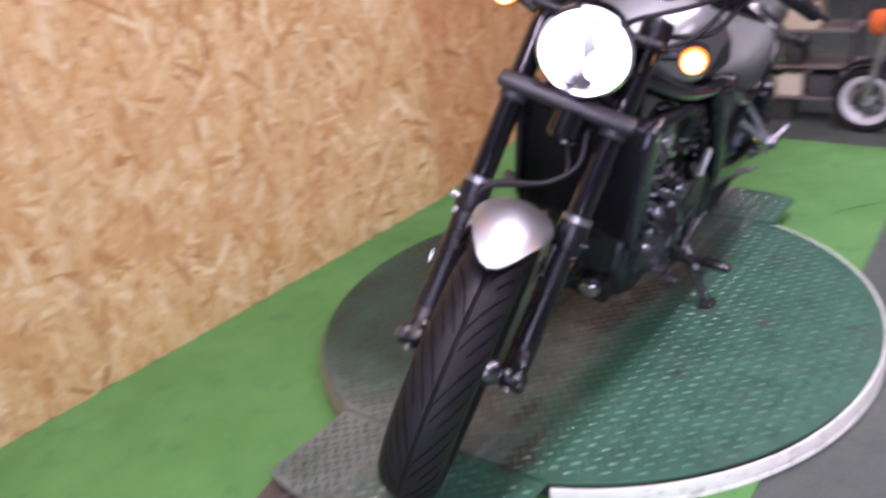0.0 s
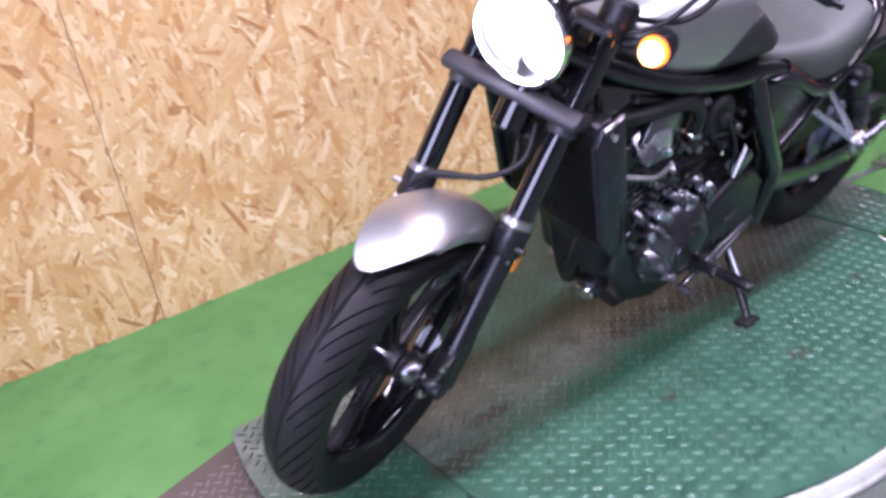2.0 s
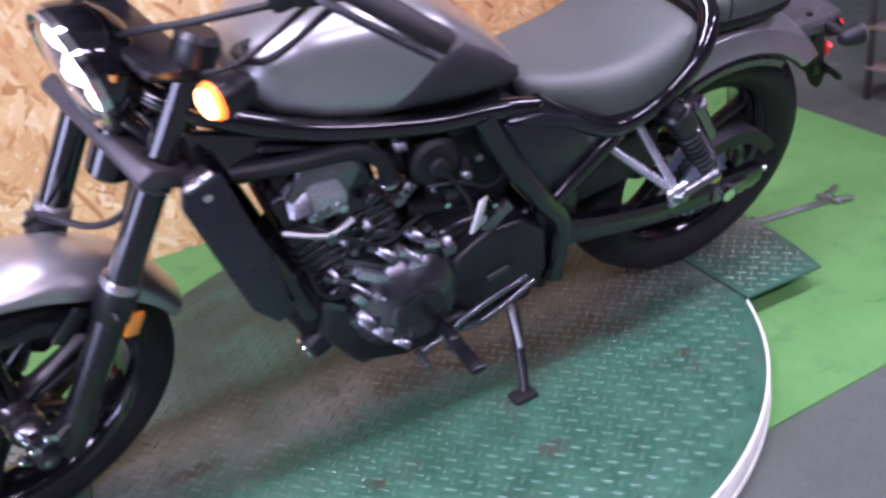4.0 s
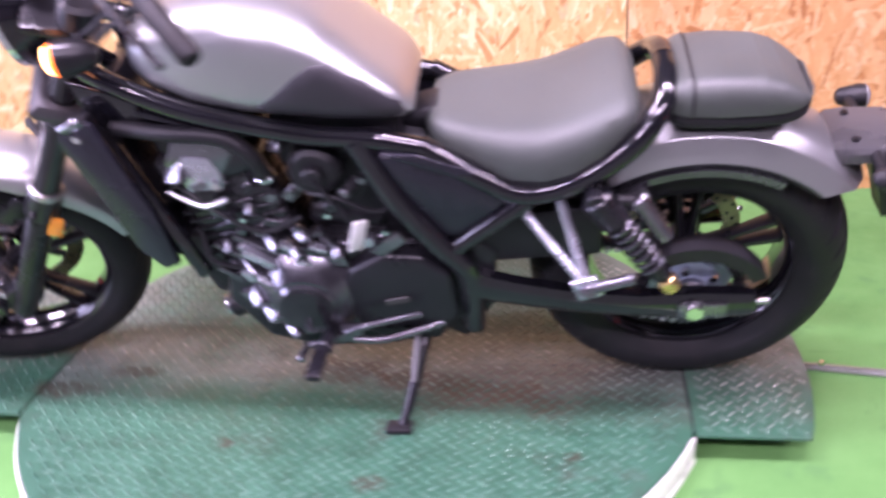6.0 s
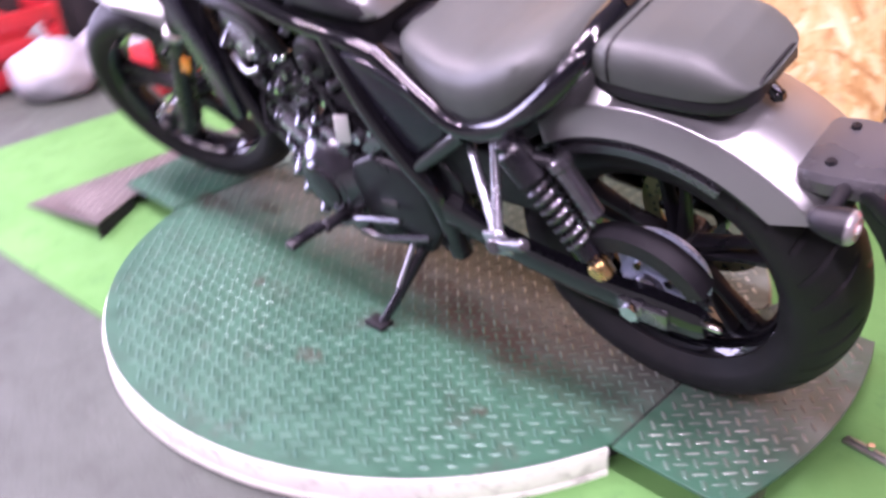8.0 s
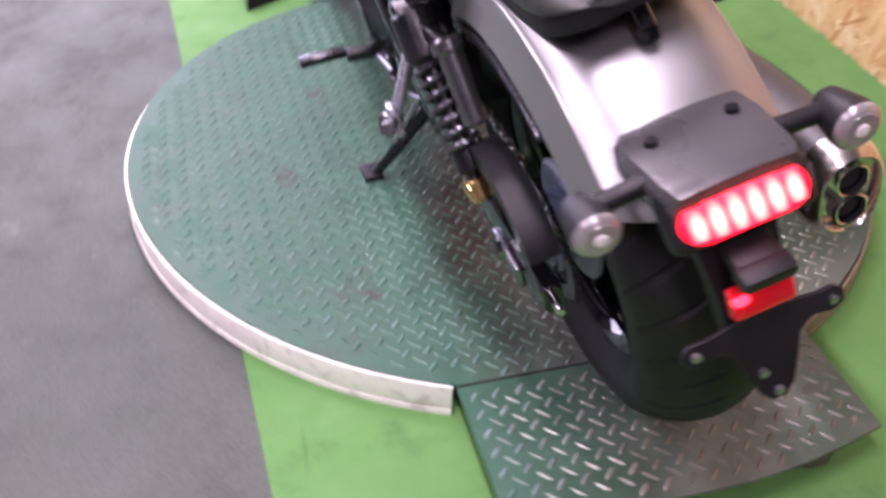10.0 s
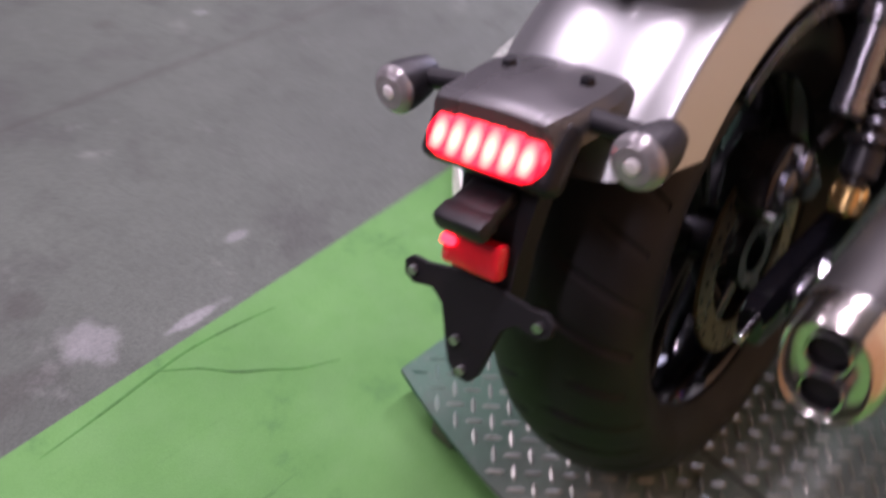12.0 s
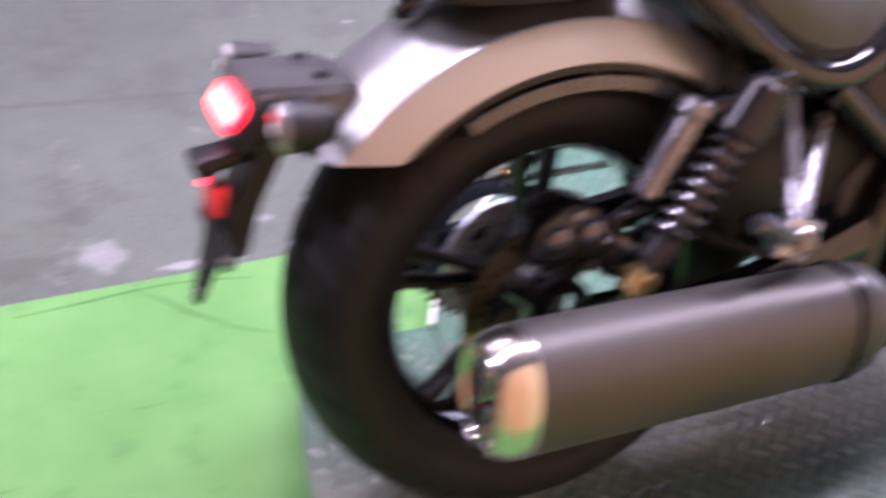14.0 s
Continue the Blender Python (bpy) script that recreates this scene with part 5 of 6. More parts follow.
carrier_ = lathe([(0.022, 0.062), (0.04, 0.058), (0.05, 0.066), (0.056, 0.084), (0.062, 0.1), (0.062, 0.104), (0.03, 0.112), (0.022, 0.112)], 40)
carrier_.transform(Matrix.Translation(REAR))
part("sprocket_carrier", carrier_, CASTGREY, spr, "pale cast sprocket carrier")
flange_ = lathe([(0.038, 0.066), (0.04, 0.058), (0.078, 0.052), (0.089, 0.058), (0.091, 0.066), (0.085, 0.07)], 40)
flange_.transform(Matrix.Translation(REAR))
part("carrier_flange", flange_, CASTGREY, spr, "pale cast drive flange")
# black plugs paint the shade of holes in the flange
for k in range(5):
    a = TAU * k / 5 + 2.25
    part("flange_hole_shade", rod((REAR.x + 0.07 * math.cos(a), 0.053, REAR.z + 0.07 * math.sin(a)), (REAR.x + 0.07 * math.cos(a), 0.06, REAR.z + 0.07 * math.sin(a)), 0.014, 16), SOOTSHADE, spr)
for k in range(5):
    a = TAU * k / 5
    part("sprocket_bolt", bolt((REAR.x + 0.05 * math.cos(a), 0.114, REAR.z + 0.05 * math.sin(a)), "y", 0.009, 0.012), CHROME, spr)
part("sprocket_hub", rod((REAR.x, 0.1, REAR.z), (REAR.x, 0.13, REAR.z), 0.03, 20), ALLOY, spr)
for sgn, zz in ((1, 0.418), (-1, 0.222)):
    links = []
    for k in range(24):
        t = k / 23
        x = -0.70 + 0.47 * t
        z = zz + (0.38 + 0.045 * sgn - zz) * t
        links.append(box(0.014, 0.012 if k % 2 else 0.008, 0.011, 0.002, 1, m=at(x, 0.104, z)))
    part("drive_chain", join(*links), STEEL, bike)
caliper = part("rear_caliper", slab([(-0.79, 0.415), (-0.775, 0.458), (-0.735, 0.478), (-0.695, 0.466), (-0.672, 0.432), (-0.688, 0.398), (-0.73, 0.405), (-0.772, 0.392)], -0.122, -0.06, 0.009, 3), ENGINE, bike, "dark rear brake caliper")
for x, z in ((-0.752, 0.434), (-0.708, 0.436)):
    part("piston_boss", tube_list([(x, y, z) for y in (-0.118, -0.13, -0.134)], [0.02, 0.019, 0.013], 18), DARKALLOY, caliper, "round grey piston boss")
for x, z in ((-0.785, 0.41), (-0.732, 0.466), (-0.68, 0.42)):
    part("caliper_bolt", bolt((x, -0.125, z), "y", 0.007, 0.012), CHROME, caliper)
part("caliper_bracket", slab([(-0.70, 0.40), (-0.665, 0.425), (-0.60, 0.375), (-0.585, 0.35), (-0.61, 0.34), (-0.68, 0.37)], -0.108, -0.094, 0.004), ALLOY, caliper, "grey caliper bracket")
part("brake_hose", tube([(-0.68, -0.125, 0.452), (-0.62, -0.135, 0.46), (-0.55, -0.14, 0.41), (-0.46, -0.145, 0.375)], 0.006, 8, 6), RUBBER, caliper)
part("battery_box", box(0.25, 0.25, 0.12, 0.012, m=at(-0.42, 0, 0.475, 0, 4, 0)), PLASTIC, bike)
part("hugger", guard(REAR, 40, 95, lambda t: [(0.342, 0.09), (0.347, 0.06), (0.348, -0.06), (0.342, -0.09), (0.338, -0.085), (0.343, -0.055), (0.343, 0.055), (0.338, 0.085)], 14), PLASTIC, bike)

# engine
engine = part("engine", join(slab([(0.235, 0.30), (0.215, 0.40), (0.12, 0.455), (-0.05, 0.46), (-0.16, 0.46), (-0.26, 0.42), (-0.285, 0.30), (-0.25, 0.215), (-0.12, 0.155), (0.06, 0.145), (0.17, 0.185)], -0.115, 0.115, 0.02, 3),
                             box(0.16, 0.15, 0.07, 0.015, m=at(0.07, 0, 0.16))), ENGINE, bike, "dark alloy parallel twin engine")
cyl = at(0.155, 0, 0.525, 0, 14, 0)
part("cylinder_block", box(0.19, 0.22, 0.2, 0.012, m=cyl), ENGINE, engine)
for k in range(6):
    part("cooling_fin", box(0.2, 0.232, 0.006, 0.002, 1, m=cyl @ at(0, 0, -0.07 + 0.022 * k)), ENGINE, engine)
part("cylinder_head", box(0.19, 0.245, 0.075, 0.015, 3, m=cyl @ at(0, 0, 0.135)), ENGINE, engine)
part("head_cover", box(0.165, 0.225, 0.05, 0.018, 3, m=cyl @ at(-0.005, 0, 0.192)), SATIN, engine)
for s in (1, -1):
    side = s * 0.128
    pl = slab([(-0.075, 0.155), (-0.055, 0.215), (0.02, 0.215), (0.06, 0.17), (0.055, 0.135), (-0.03, 0.115)], side - 0.006, side + 0.006, 0.004)
    pl.transform(cyl)
    part("silver_head_plate", pl, ALLOY, engine, "satin silver cylinder head plate")
    part("silver_cam_cover", slab([(0.225, 0.61), (0.232, 0.665), (0.215, 0.695), (0.165, 0.69), (0.15, 0.65), (0.155, 0.615)], s * 0.13 - 0.012, s * 0.13 + 0.008, 0.007, 2), PALEALLOY, engine, "pale satin cam cover")
    part("cam_bolt", bolt((0.165, s * 0.141, 0.63), "y", 0.009, 0.01), CHROME, engine)
    part("head_bolt", bolt(cyl @ Vector((0.045, side + s * 0.008, 0.15)), "y", 0.009, 0.01), CHROME, engine)
for s, cx, cz, k in ((1, 0.045, 0.335, 1.16), (-1, 0.075, 0.29, 1.0)):
    y0 = 0.112 * s
    cov = lathe([(0.0, 0.066), (0.05 * k, 0.065), (0.056 * k, 0.058), (0.062 * k, 0.058), (0.094 * k, 0.028), (0.099 * k, 0.018), (0.106 * k, 0.017), (0.107 * k, 0.0)], 40, closed=False)
    if s < 0:
        cov.transform(Matrix.Diagonal((1, -1, 1, 1)))
    cov.transform(Matrix.Translation((cx, y0, cz)))
    cv = part("crank_cover", cov, DARKALLOY, engine, "round satin engine side cover with a broad sloping shoulder")
    part("cover_cap", slab([(cx + 0.047 * k * math.cos(TAU * n / 24), cz + 0.047 * k * math.sin(TAU * n / 24)) for n in range(24)], y0 + s * 0.066 - 0.004, y0 + s * 0.066 + 0.004, 0.003, 2), ENGINE, cv, "dark round cover cap")
    for n in range(8):
        a = TAU * n / 8 + 0.2
        part("cover_bolt", bolt((cx + 0.1 * k * math.cos(a), y0 + s * 0.016, cz + 0.1 * k * math.sin(a)), "y", 0.007, 0.014), ALLOY, cv)
part("lower_cover", slab([(0.19, 0.20), (0.15, 0.27), (0.115, 0.25), (0.13, 0.19), (0.16, 0.175)], -0.128, -0.086, 0.006), ALLOY, engine)


def facet(x, y, z, w, h, material, spin=0.0, lean=(0.42, 0.6, 0.64), thick=0.022):
    """A cast pad on the engine that leans up, outwards and forwards."""
    bm = box(w, h, thick, 0.004, 2)
    bm.transform(Matrix.Translation((x, y, z)) @ Vector(lean).to_track_quat("Z", "X").to_matrix().to_4x4() @ at(0, 0, 0, 0, 0, spin))
    return part("cast_pad", bm, material, engine, "satin cast pad on the engine")


# pads of the head, the crankcase and the cover's foot
facet(0.235, 0.122, 0.668, 0.075, 0.04, CASEALLOY, 22)
facet(0.04, 0.115, 0.70, 0.032, 0.024, CASEALLOY, 20)
for x, y, z, w, h, sp in ((0.155, 0.128, 0.425, 0.075, 0.010, 62), (0.14, 0.132, 0.408, 0.07, 0.010, 62), (0.125, 0.136, 0.395, 0.06, 0.010, 62), (0.092, 0.132, 0.482, 0.05, 0.02, 62), (0.05, 0.138, 0.468, 0.055, 0.016, 62), (0.03, 0.132, 0.5, 0.04, 0.018, 62), (-0.035, 0.138, 0.458, 0.028, 0.018, 40), (0.15, 0.148, 0.345, 0.045, 0.026, 55), (0.122, 0.158, 0.312, 0.045, 0.028, 62), (0.085, 0.165, 0.262, 0.036, 0.018, 70), (0.19, 0.118, 0.46, 0.03, 0.016, 40), (0.165, 0.122, 0.54, 0.03, 0.014, 50), (0.12, 0.128, 0.56, 0.024, 0.016, 30)):
    facet(x, y, z, w, h, CASEALLOY, sp)
part("round_plug", bolt((-0.1, 0.142, 0.491), "y", 0.014, 0.02), PALEALLOY, engine, "pale round plug")
part("sprocket_cover", slab([(-0.03, 0.365), (-0.05, 0.415), (-0.12, 0.455), (-0.2, 0.45), (-0.255, 0.40), (-0.265, 0.29), (-0.22, 0.215), (-0.12, 0.205), (-0.05, 0.25)], 0.1, 0.152, 0.014, 3), SATIN, engine, "satin black sprocket cover")
part("clutch_cover", slab([(-0.03, 0.365), (-0.06, 0.42), (-0.15, 0.44), (-0.23, 0.4), (-0.245, 0.29), (-0.2, 0.215), (-0.1, 0.2), (-0.04, 0.25)], -0.16, -0.1, 0.016, 3), SATIN, engine)
part("cover_emblem", box(0.05, 0.004, 0.016, 0.0015, 1, m=at(-0.14, 0.154, 0.335, 0, 12, 0)), EXHAUST, engine)
part("silver_slash", slab([(-0.1, 0.465), (-0.16, 0.515), (-0.175, 0.49), (-0.125, 0.45)], 0.135, 0.15, 0.003), ALLOY, engine, "satin silver bracket")
part("oil_filter", rod((0.2, 0.05, 0.25), (0.255, 0.06, 0.235), 0.032, 24), SATIN, engine)
part("oil_filter_cap", rod((0.253, 0.06, 0.2355), (0.261, 0.061, 0.233), 0.025, 24), CHROME, engine)
part("starter", rod((-0.13, 0.06, 0.49), (0.02, 0.06, 0.51), 0.033, 20), SATIN, engine)
part("throttle_body", join(rod((0.0, -0.1, 0.645), (0.0, 0.1, 0.645), 0.045, 24), rod((-0.02, 0.09, 0.645), (-0.02, 0.135, 0.645), 0.05, 24), rod((-0.02, 0.13, 0.645), (-0.02, 0.15, 0.645), 0.02, 16)), PLASTIC, engine, "black intake housing")
part("airbox", box(0.24, 0.2, 0.11, 0.02, 3, m=at(-0.06, 0, 0.70, 0, 6, 0)), PLASTIC, bike)
part("inner_cover", box(0.2, 0.17, 0.27, 0.02, 3, m=at(-0.125, 0, 0.56, 0, -12, 0)), PLASTIC, bike)
part("tank_tail_cover", box(0.09, 0.09, 0.05, 0.018, 3, m=at(-0.215, 0, 0.685, 0, 14, 0)), PLASTIC, bike)
for s in (1, -1):
    part("coolant_hose", tube([(0.33, 0.11 * s, 0.745), (0.23, 0.135 * s, 0.745), (0.13, 0.14 * s, 0.735), (0.085, 0.14 * s, 0.695), (0.072, 0.125 * s, 0.63)], 0.016, 14, 6), PLASTIC, engine, "black coolant hose")
    part("hose_clip", rod((0.073, 0.128 * s, 0.645), (0.072, 0.126 * s, 0.635), 0.019, 16), CHROME, engine)
for k, (x, z, ln, tilt_) in enumerate(((0.17, 0.44, 0.11, -35), (0.13, 0.465, 0.1, -35), (0.09, 0.48, 0.085, -35), (0.035, 0.455, 0.07, -30), (0.015, 0.49, 0.05, 20), (-0.02, 0.465, 0.05, -60), (0.2, 0.39, 0.06, -40))):
    part("case_rib", box(ln, 0.024, 0.016, 0.005, 2, m=at(x, 0.118, z, 0, tilt_, 0)), DARKALLOY, engine, "dark crankcase rib")
rng = random.Random(5)
for k in range(26):
    x, z = rng.uniform(-0.16, 0.2), rng.uniform(0.44, 0.66)
    y = rng.uniform(0.105, 0.135)
    kind = k % 3
    if kind == 0:
        part("fastener", bolt((x, y + 0.01, z), "y", rng.uniform(0.006, 0.011), 0.02), CHROME if k % 2 else ALLOY, engine)
    elif kind == 1:
        part("engine_bracket", box(rng.uniform(0.02, 0.05), 0.012, rng.uniform(0.012, 0.03), 0.003, 1, m=at(x, y, z, 0, rng.uniform(-50, 50), 0)), ALLOY if k % 2 else ENGINE, engine)
    else:
        part("engine_fitting", rod((x, y - 0.03, z), (x + rng.uniform(-0.02, 0.02), y + 0.016, z), rng.uniform(0.008, 0.015), 14), ENGINE if k % 2 else ALLOY, engine)
for x, z, ln, h, tl, mt in ((0.125, 0.445, 0.07, 0.022, -38, PALEALLOY), (0.085, 0.41, 0.06, 0.018, -38, ALLOY), (0.03, 0.425, 0.05, 0.026, -30, PALEALLOY), (0.055, 0.47, 0.045, 0.016, -38, PALEALLOY), (-0.005, 0.39, 0.04, 0.02, -20, ALLOY),
                            (0.155, 0.4, 0.035, 0.02, -55, PALEALLOY), (0.17, 0.345, 0.03, 0.02, -70, ALLOY), (-0.035, 0.44, 0.03, 0.03, 10, ALLOY), (0.0, 0.47, 0.035, 0.014, -25, PALEALLOY)):
    part("case_step", box(ln, 0.02, h, 0.005, 2, m=at(x, 0.139, z, 0, tl, 0)), mt, engine, "pale cast crankcase step")
for k, pts in enumerate(([(0.25, 0.12, 0.62), (0.17, 0.15, 0.57), (0.1, 0.145, 0.52), (0.02, 0.14, 0.55)], [(0.27, 0.12, 0.60), (0.2, 0.145, 0.585), (0.15, 0.145, 0.60)], [(-0.02, 0.15, 0.645), (-0.07, 0.155, 0.56), (-0.09, 0.145, 0.48)], [(0.0, 0.13, 0.6), (-0.06, 0.15, 0.60), (-0.13, 0.14, 0.56), (-0.2, 0.13, 0.6)], [(0.24, 0.11, 0.5), (0.22, 0.14, 0.44), (0.15, 0.14, 0.42)])):
    part("wire", tube(pts, 0.0045 if k != 1 else 0.006, 7, 6), PLASTIC if k != 1 else STEEL, engine)
# silver cover; the ceiling light on it is painted in as white
part("lit_cover", box(0.03, 0.007, 0.075, 0.003, 2, m=at(-0.088, 0.164, 0.52, 0, -16, 0) @ at(0, 0, 0, 0, 0, 32)), PLAINWHITE, bike, "flat satin silver cover, painted white as lit from above")
part("rider_peg", join(rod((0.0, 0.15, 0.27), (0.005, 0.235, 0.285), 0.014), box(0.03, 0.095, 0.016, 0.004, m=at(0.008, 0.287, 0.3, 8, 0, 0)), rod((-0.01, 0.235, 0.282), (0.025, 0.235, 0.285), 0.009)), SATIN, bike, "black rider footrest")
part("rider_peg", join(rod((0.0, -0.15, 0.27), (0.005, -0.235, 0.285), 0.014), box(0.03, 0.12, 0.016, 0.004, m=at(0.008, -0.30, 0.302, -8, 0, 0))), ALLOY, bike, "grey rider footrest")
part("gear_lever", join(tube([(0.06, 0.185, 0.235), (0.0, 0.185, 0.255), (-0.06, 0.185, 0.29), (-0.19, 0.18, 0.325)], 0.0075, 10, 5), rod((0.06, 0.18, 0.235), (0.065, 0.23, 0.24), 0.009)), ALLOY, bike, "grey gear lever and link")
part("peg_arm", join(tube([(-0.04, 0.175, 0.245), (-0.09, 0.17, 0.235), (-0.14, 0.165, 0.245), (-0.23, 0.15, 0.268)], 0.009, 10, 5), box(0.06, 0.02, 0.05, 0.008, m=at(-0.03, 0.165, 0.255))), ALLOY, bike)
stand = part("side_stand", join(tube([(-0.185, 0.13, 0.22), (-0.175, 0.17, 0.19), (-0.15, 0.245, 0.12), (-0.135, 0.278, 0.09)], [0.015, 0.013, 0.011, 0.010], 12, 5)), SATIN, bike, "black side stand standing on the plate")
part("stand_foot", box(0.055, 0.04, 0.012, 0.004, m=at(-0.128, 0.284, 0.0895, 16.7, 0, 0)), RUBBER, stand)
part("stand_spring", tube([(-0.17, 0.15, 0.235), (-0.16, 0.22, 0.16)], 0.006, 8), STEEL, stand)

# radiator
rad = at(0.345, 0, 0.615, 0, 14, 0)
radiator = part("radiator", box(0.045, 0.285, 0.34, 0.008, m=rad), SATIN, bike, "black radiator with side shrouds")
for k in range(25):
    part("radiator_fin", box(0.004, 0.262, 0.003, m=rad @ at(0.026, 0, -0.15 + 0.0125 * k)), PLASTIC, radiator, smooth=False)
for s in (1, -1):
    sh = slab([(-0.035, 0.165), (0.025, 0.175), (0.043, 0.14), (0.04, -0.12), (0.015, -0.18), (-0.02, -0.178), (-0.038, -0.05)], s * 0.15 - 0.009, s * 0.15 + 0.009, 0.006)
    sh.transform(rad)
    shroud = part("radiator_shroud", sh, COVER, radiator, "black plastic radiator shroud")
    part("shroud_bolt", bolt(rad @ Vector((0.0, s * 0.16, 0.145)), "y", 0.008, 0.01), CHROME, shroud)
    part("shroud_lip", box(0.05, 0.012, 0.022, 0.004, 2, m=rad @ at(-0.002, s * 0.157, 0.17, -s * 28, 10, 0)), ALLOY, shroud, "satin top lip")
part("hose_hook", tube([(0.4, -0.05, 0.735), (0.425, -0.045, 0.73), (0.44, -0.03, 0.715), (0.438, -0.01, 0.70), (0.42, 0.0, 0.70)], 0.006, 8, 5), STEEL, bike, "small bent steel hose hook")
part("belly_guard", box(0.1, 0.18, 0.17, 0.02, m=at(0.235, 0, 0.385, 0, 14, 0)), PLASTIC, bike)
for s in (1, -1):
    part("exhaust_header", tube([(0.24, 0.05 * s, 0.50), (0.27, 0.05 * s, 0.44), (0.265, 0.03 * s, 0.34), (0.215, -0.03, 0.21), (0.12, -0.09, 0.155), (-0.1, -0.13, 0.165), (-0.28, -0.17, 0.24), (-0.36, -0.19, 0.275)], 0.02, 14, 6), SATIN, bike, "black exhaust header pipe")

# side covers
for s in (1, -1):
    sc = part("side_cover", slab([(-0.145, 0.69), (-0.215, 0.685), (-0.295, 0.655), (-0.375, 0.59), (-0.355, 0.56), (-0.27, 0.495), (-0.225, 0.515)], s * 0.138 - 0.012, s * 0.138 + 0.012, 0.008, 3), COVER, bike, "dark triangular side cover")
    part("cover_step", slab([(-0.15, 0.70), (-0.22, 0.695), (-0.30, 0.663), (-0.38, 0.598), (-0.365, 0.585), (-0.29, 0.64), (-0.215, 0.67)], s * 0.143 - 0.012, s * 0.143 + 0.014, 0.005), COVER, sc)

# muffler
axis0, axis1 = Vector((-0.422, -0.245, 0.329)), Vector((-0.905, -0.243, 0.344))
direction = (axis1 - axis0).normalized()
sidev = Vector((0, 1, 0)) - direction * direction.y
sidev.normalize()
upv = direction.cross(sidev)


def oval(c, w, h, n=32):
    return [c + sidev * w * math.copysign(abs(math.cos(TAU * k / n)) ** 0.85, math.cos(TAU * k / n)) + upv * h * math.copysign(abs(math.sin(TAU * k / n)) ** 0.85, math.sin(TAU * k / n)) for k in range(n)]


step = direction * 0.89
muffler = part("muffler", skin([oval(axis0 + step * t, w, h) for t, w, h in ((-0.06, 0.028, 0.03), (-0.035, 0.04, 0.05), (-0.01, 0.05, 0.066), (0.01, 0.053, 0.07), (0.2, 0.054, 0.071), (0.5, 0.054, 0.071))]), EXHAUST, bike, "large matt grey muffler")
part("muffler_band", skin([oval(axis0 + step * t, w, h) for t, w, h in ((0.022, 0.053, 0.07), (0.024, 0.0565, 0.0735), (0.04, 0.057, 0.074), (0.042, 0.054, 0.071))]), SATIN, muffler)
part("end_cap", skin([oval(axis0 + step * t, w, h) for t, w, h in ((0.498, 0.0545, 0.0715), (0.501, 0.055, 0.072), (0.523, 0.0535, 0.069), (0.541, 0.047, 0.06), (0.545, 0.043, 0.056), (0.54, 0.039, 0.052), (0.525, 0.037, 0.05))]), POLISHED, muffler, "polished end cap with two outlets")
for s in (1, -1):
    c = axis0 + step * 0.5 + upv * 0.0235 * s
    part("outlet", skin([oval(c + step * t, r, r, 24) for t, r in ((0.0, 0.02), (0.002, 0.0225), (0.046, 0.0225), (0.047, 0.021), (0.046, 0.0195), (0.02, 0.019))]), CHROME, muffler)
    part("outlet_bore", rod(c + step * 0.018, c + step * 0.034, 0.0192, 18), SOOTSHADE, muffler)

# ---- things behind: parked minibike, rack ----
mini = thing("parked_minibike", at(-1.93, 0.63, -0.006, 0, 0, -94) @ Matrix.Scale(0.72, 4), "small parked minibike with red and grey bodywork", "motorcycle")


def small_wheel(x, parent):
    bm = lathe([(0.2, 0.0), (0.195, 0.03), (0.178, 0.045), (0.15, 0.042), (0.135, 0.03), (0.135, -0.03), (0.15, -0.042), (0.178, -0.045), (0.195, -0.03)], 48)
    bm.transform(at(x, 0, 0.2))
    w = part("tyre", bm, RUBBER, parent)
    r = join(lathe([(0.15, 0.043), (0.146, 0.047), (0.115, 0.036), (0.112, 0.02), (0.112, -0.02), (0.115, -0.036), (0.146, -0.047), (0.15, -0.043), (0.13, -0.02), (0.13, 0.02)], 48), rod((0, -0.045, 0), (0, 0.045, 0), 0.03))
    r.transform(at(x, 0, 0.2))
    part("rim", r, CASTRIM, w, "pale cast wheel rim")
    for k in range(5):
        part("spoke", box(0.1, 0.012, 0.02, 0.004, m=at(x, 0, 0.2) @ at(0, 0, 0, 0, 72 * k + 20, 0) @ at(0.07, 0, 0)), DARKALLOY, w)


small_wheel(0.46, mini)
small_wheel(-0.46, mini)
for s in (1, -1):
    part("fork_leg", rod((0.46, 0.07 * s, 0.2), (0.34, 0.07 * s, 0.72), 0.02), STEEL, mini)
    part("shock", rod((-0.45, 0.1 * s, 0.22), (-0.36, 0.1 * s, 0.5), 0.022), CHROME, mini)
part("mudguard", guard(Vector((0.46, 0, 0.2)), 40, 150, lambda t: [(0.222, 0.05), (0.235, 0.03), (0.238, 0), (0.235, -0.03), (0.222, -0.05), (0.23, 0)], 14), SATIN, mini)
part("small_tank", skin([ring(x, w, z0, z1) for x, w, z0, z1 in ((0.27, 0.05, 0.52, 0.58), (0.24, 0.09, 0.49, 0.63), (0.12, 0.11, 0.48, 0.65), (0.0, 0.08, 0.48, 0.61), (-0.03, 0.05, 0.5, 0.57))]), REDPLASTIC, mini, "red fuel tank")
part("small_seat", skin([ring(x, w, z0, z1) for x, w, z0, z1 in ((0.0, 0.06, 0.53, 0.58), (-0.05, 0.1, 0.51, 0.61), (-0.3, 0.11, 0.52, 0.62), (-0.45, 0.09, 0.54, 0.63), (-0.5, 0.05, 0.57, 0.61))]), VINYL, mini)
